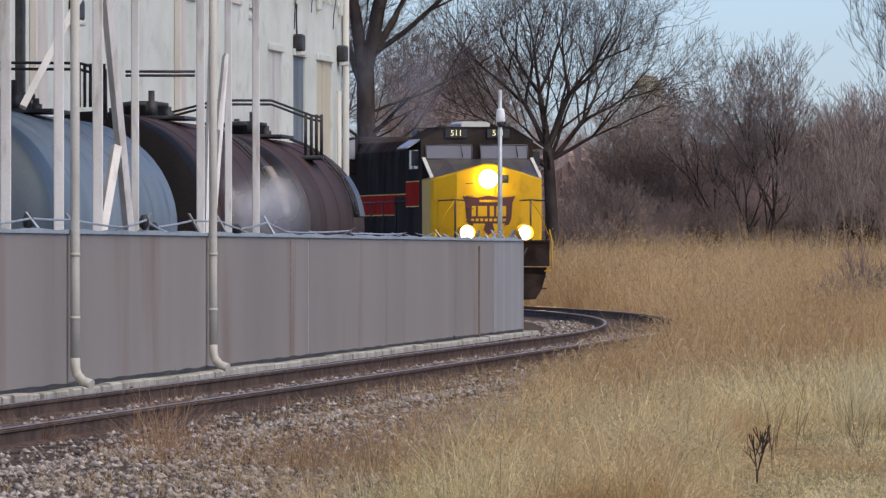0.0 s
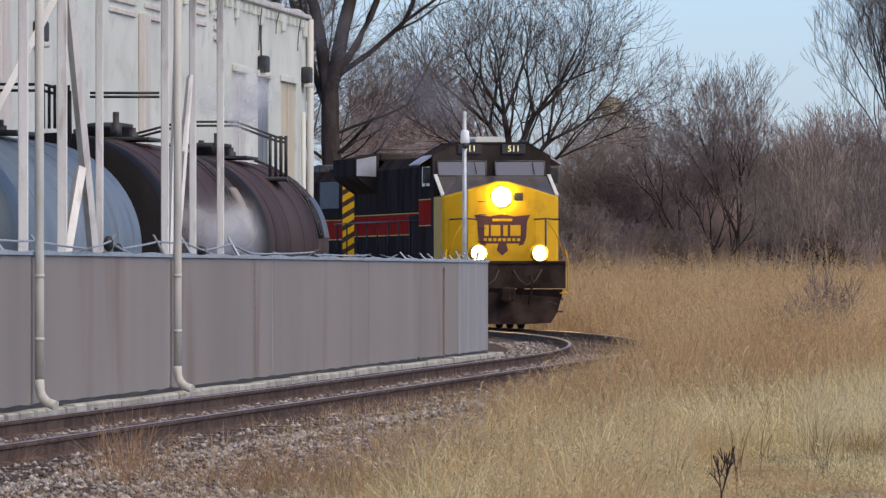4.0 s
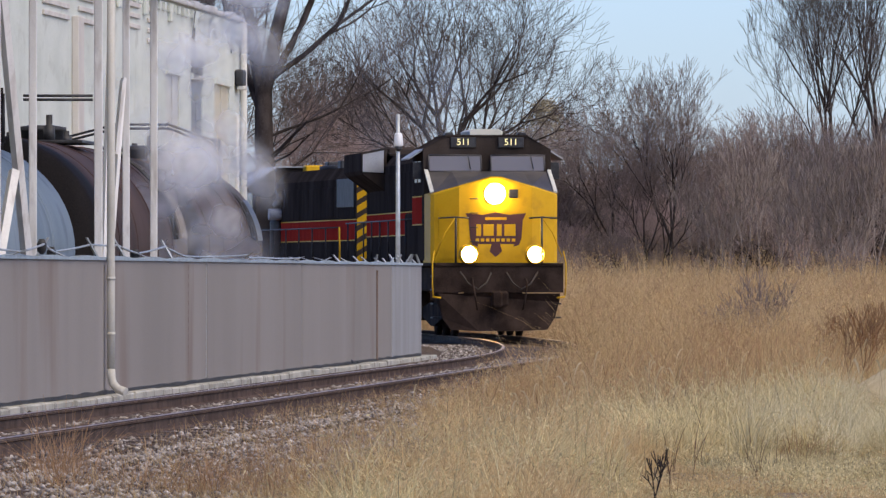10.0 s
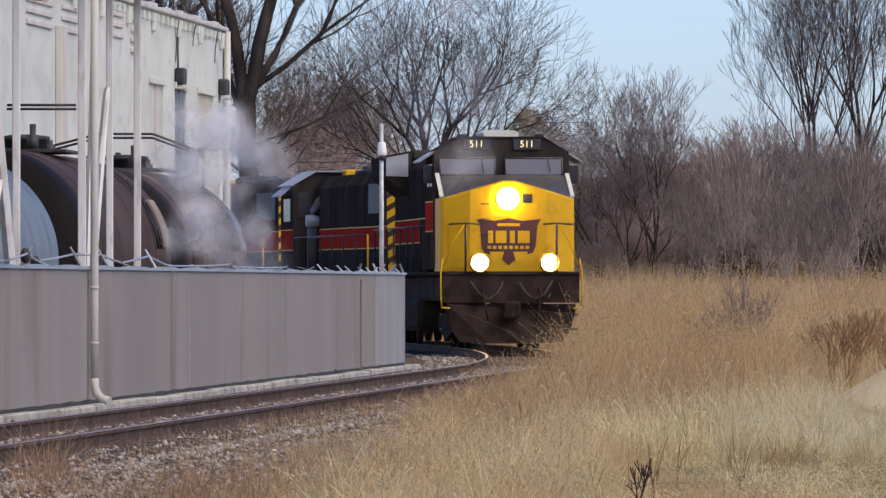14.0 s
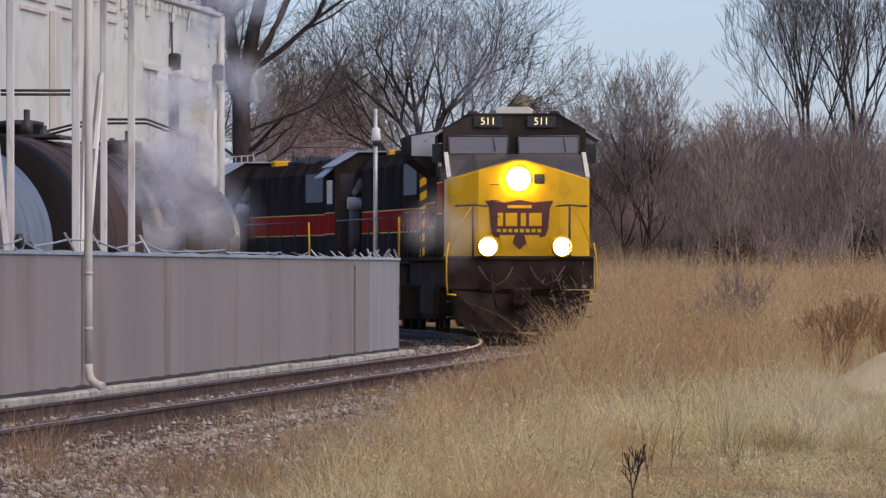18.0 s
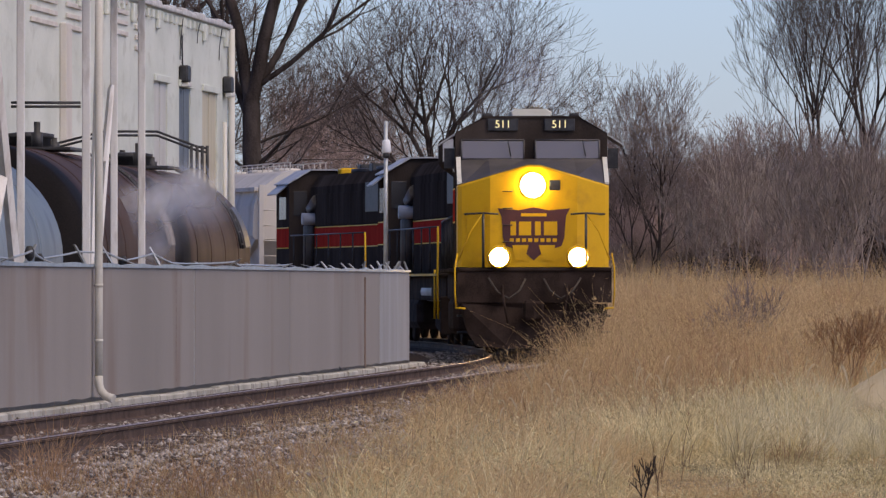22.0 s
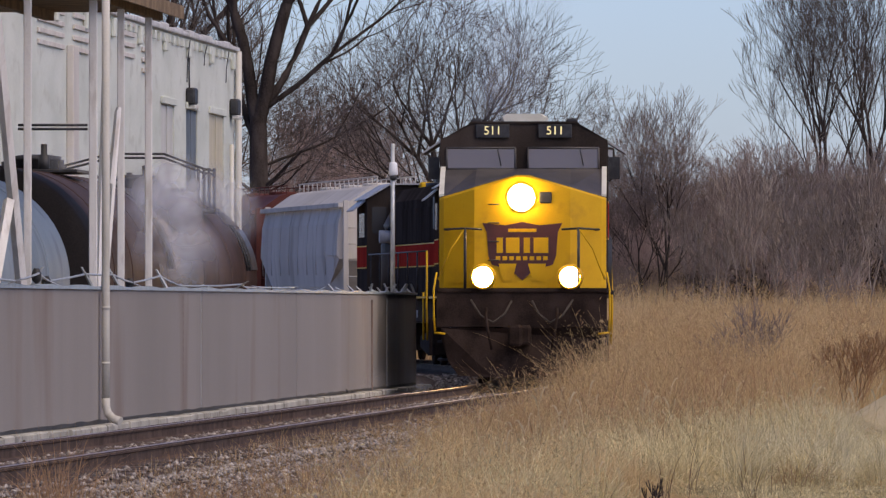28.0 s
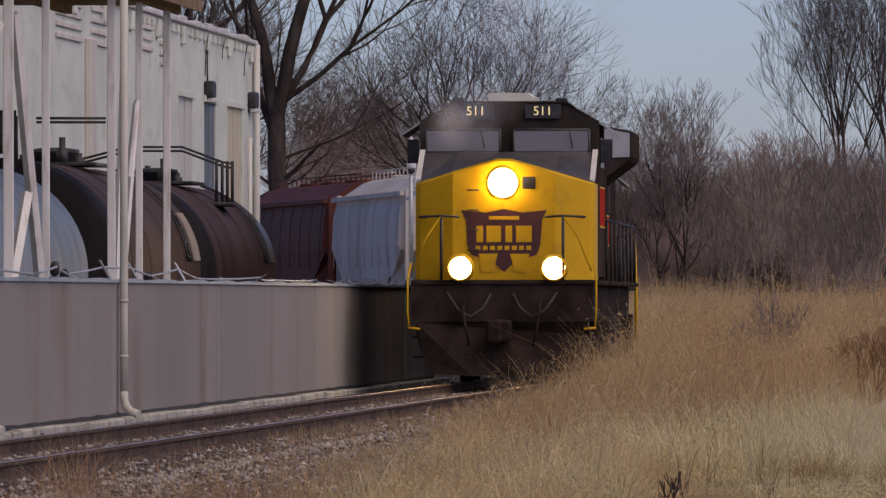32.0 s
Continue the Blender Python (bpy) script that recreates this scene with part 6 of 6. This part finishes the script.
def puff_mesh(name, seed, size, count, mat):
    """A cloud of curved veils, each fading to its edge."""
    rnd = random.Random(seed)
    v, f, uvs = [], [], []
    for k in range(count):
        c = Vector((rnd.gauss(0, 0.42), rnd.gauss(0, 0.6), rnd.gauss(0, 0.30))) * size
        r = size * rnd.uniform(0.55, 1.0)
        turn = Euler((rnd.uniform(-0.5, 0.5), rnd.uniform(0, 6.28), rnd.uniform(-0.6, 0.6))).to_matrix()
        o = len(v)
        for j in range(5):
            for i in range(5):
                a, b = i / 2 - 1, j / 2 - 1
                v.append(c + turn @ Vector((a * r, 0.25 * r * (a * a + b * b) + 0.06 * r * rnd.uniform(-1, 1), b * r * 0.7)))
        for j in range(4):
            for i in range(4):
                q = (o + j * 5 + i, o + j * 5 + i + 1, o + (j + 1) * 5 + i + 1, o + (j + 1) * 5 + i)
                f.append(q)
                uvs += [(((w - o) % 5) / 4, ((w - o) // 5) / 4) for w in q]
    me = bpy.data.meshes.new(name)
    me.from_pydata(v, [], f)
    me.polygons.foreach_set("use_smooth", [True] * len(f))
    lay = me.uv_layers.new(name="UVMap")
    lay.data.foreach_set("uv", [x for p in uvs for x in p])
    me.materials.append(mat)
    return me


STEAM = []


def steam():
    kinds = [puff_mesh("steam_puff", s, size, 7, M["steam"]) for s, size in ((1, 1.05), (2, 0.85), (3, 1.15), (4, 0.7))]
    rnd = random.Random(12)
    # the time at which each puff hangs fullest, and the bearing and height of its place
    plan = [(0.3, 440, 360), (0.9, 430, 320), (2, 425, 300), (3, 440, 350), (4.5, 440, 330), (6, 440, 330), (7, 442, 300), (7.6, 455, 330), (8.6, 530, 330),
            (8.8, 480, 345), (9.2, 490, 310), (9.6, 510, 280), (10, 500, 250), (10.3, 545, 255), (10.8, 530, 225), (11, 640, 235), (11.6, 690, 215), (11.4, 500, 330),
            (12, 570, 390), (12.4, 540, 380), (13, 520, 365), (13.2, 560, 370), (13.6, 600, 365), (14.3, 560, 350), (15.2, 520, 330), (15.6, 620, 325), (15.9, 700, 330),
            (16.1, 530, 300), (16.6, 545, 345), (17, 520, 330), (17.6, 520, 315), (18, 510, 290), (18.3, 507, 230), (18.8, 520, 250), (19.1, 556, 300), (20, 465, 345),
            (21.5, 470, 340), (23, 485, 320), (24, 520, 285), (25, 480, 235), (26.2, 490, 300), (27.5, 495, 300), (28, 465, 285), (28.6, 506, 310), (29, 490, 270),
            (29.3, 520, 285), (29.6, 500, 295), (30, 560, 290), (29.8, 650, 280)]
    for i, (t0, u, v) in enumerate(plan):
        ob = tagged(part("steam_puff", kinds[i % 4], None), "drifting puff of white steam over the tank cars", "steam", "puffs of steam", "stuff")
        STEAM.append((ob, t0 - 2.2, u, v, 13.7 / (0.09007 - (u - 784) / 14300) + rnd.uniform(0, 4)))
    # thinner wisps that drift past the engine's flank: fullest time, bearing, height, distance
    thin = [puff_mesh("steam_wisp", k, 0.75, 6, M["wisp"]) for k in (21, 22, 23)]
    for i, (t0, u, v, y) in enumerate(((12.6, 955, 345, 171), (13.2, 985, 320, 170), (16.8, 890, 330, 158), (17.6, 985, 370, 159), (18.1, 1010, 355, 157), (29.2, 905, 350, 136), (30.2, 930, 335, 135), (30.6, 955, 300, 134), (30.9, 905, 350, 133), (31.2, 955, 240, 133))):
        ob = tagged(part("steam_wisp", thin[i % 3], None), "thin wisp of steam drifting past the locomotive", "steam", "puffs of steam", "stuff")
        STEAM.append((ob, t0 - 2.2, u, v, y))
    ex = [puff_mesh("exhaust_smoke", s, 1.7, 4, M["exhaust"]) for s in (7, 8, 9)]
    for k in range(4):
        ob = tagged(part("exhaust_smoke", ex[k % 3], None), "thin grey exhaust haze over the locomotive", "smoke", "exhaust haze", "stuff")
        EXHAUST.append((ob, k))


EXHAUST = []
steam()


# ---- what moves ----
def riding(s, half):
    """The pose of a vehicle whose middle is s metres beyond the start of the curve."""
    a, _ = line_at(s - half)
    b, _ = line_at(s + half)
    f = (a - b).normalized()
    m = (a + b) / 2
    return Matrix(((f.x, -f.y, 0, m.x), (f.y, f.x, 0, m.y), (0, 0, 1, RAIL), (0, 0, 0, 1)))


def nose_at(t):
    """How far the leading nose is beyond the start of the curve."""
    return 77.6 - SPEED * t


def motions():
    for ob, back, half in TRAIN:
        walk(ob, [(t, riding(nose_at(t) + back, half)) for t in range(33)])
    # steam rises from behind the fence, hangs and drifts on
    for ob, t0, u, v, y in STEAM:
        rows = []
        for i in range(65):
            t = i / 2
            k = min(1.0, max(0.0, (t - t0) / 2.0))
            k = k * k * (3 - 2 * k)
            gone = max(0.0, t - t0 - 2.5)
            p = spot(u - 45 * (1 - k) + 70 * gone, y, 900 + (v - 900) * k - 150 * gone - 190 * gone * gone)
            rows.append((t, pose(p.x, p.y, p.z, 0, 14 * math.sin(t * 0.3 + u) + 8 * gone, 8 * math.sin(t * 0.2))))
        walk(ob, rows)
    # exhaust hangs above the leading engine and trails off to the side
    for ob, k in EXHAUST:
        rows = []
        for t in range(33):
            m = riding(nose_at(t) + 11 + 3.5 * k, 1.0).translation
            rows.append((t, pose(m.x - 0.3 * k + 0.4 * math.sin(t * 0.6 + k), m.y, RAIL + 5.6 + 0.75 * k + 0.3 * math.sin(t * 0.5 + 2 * k), 0, 10 * math.sin(t * 0.4 + k) + 3 * t, 0)))
        walk(ob, rows)


motions()
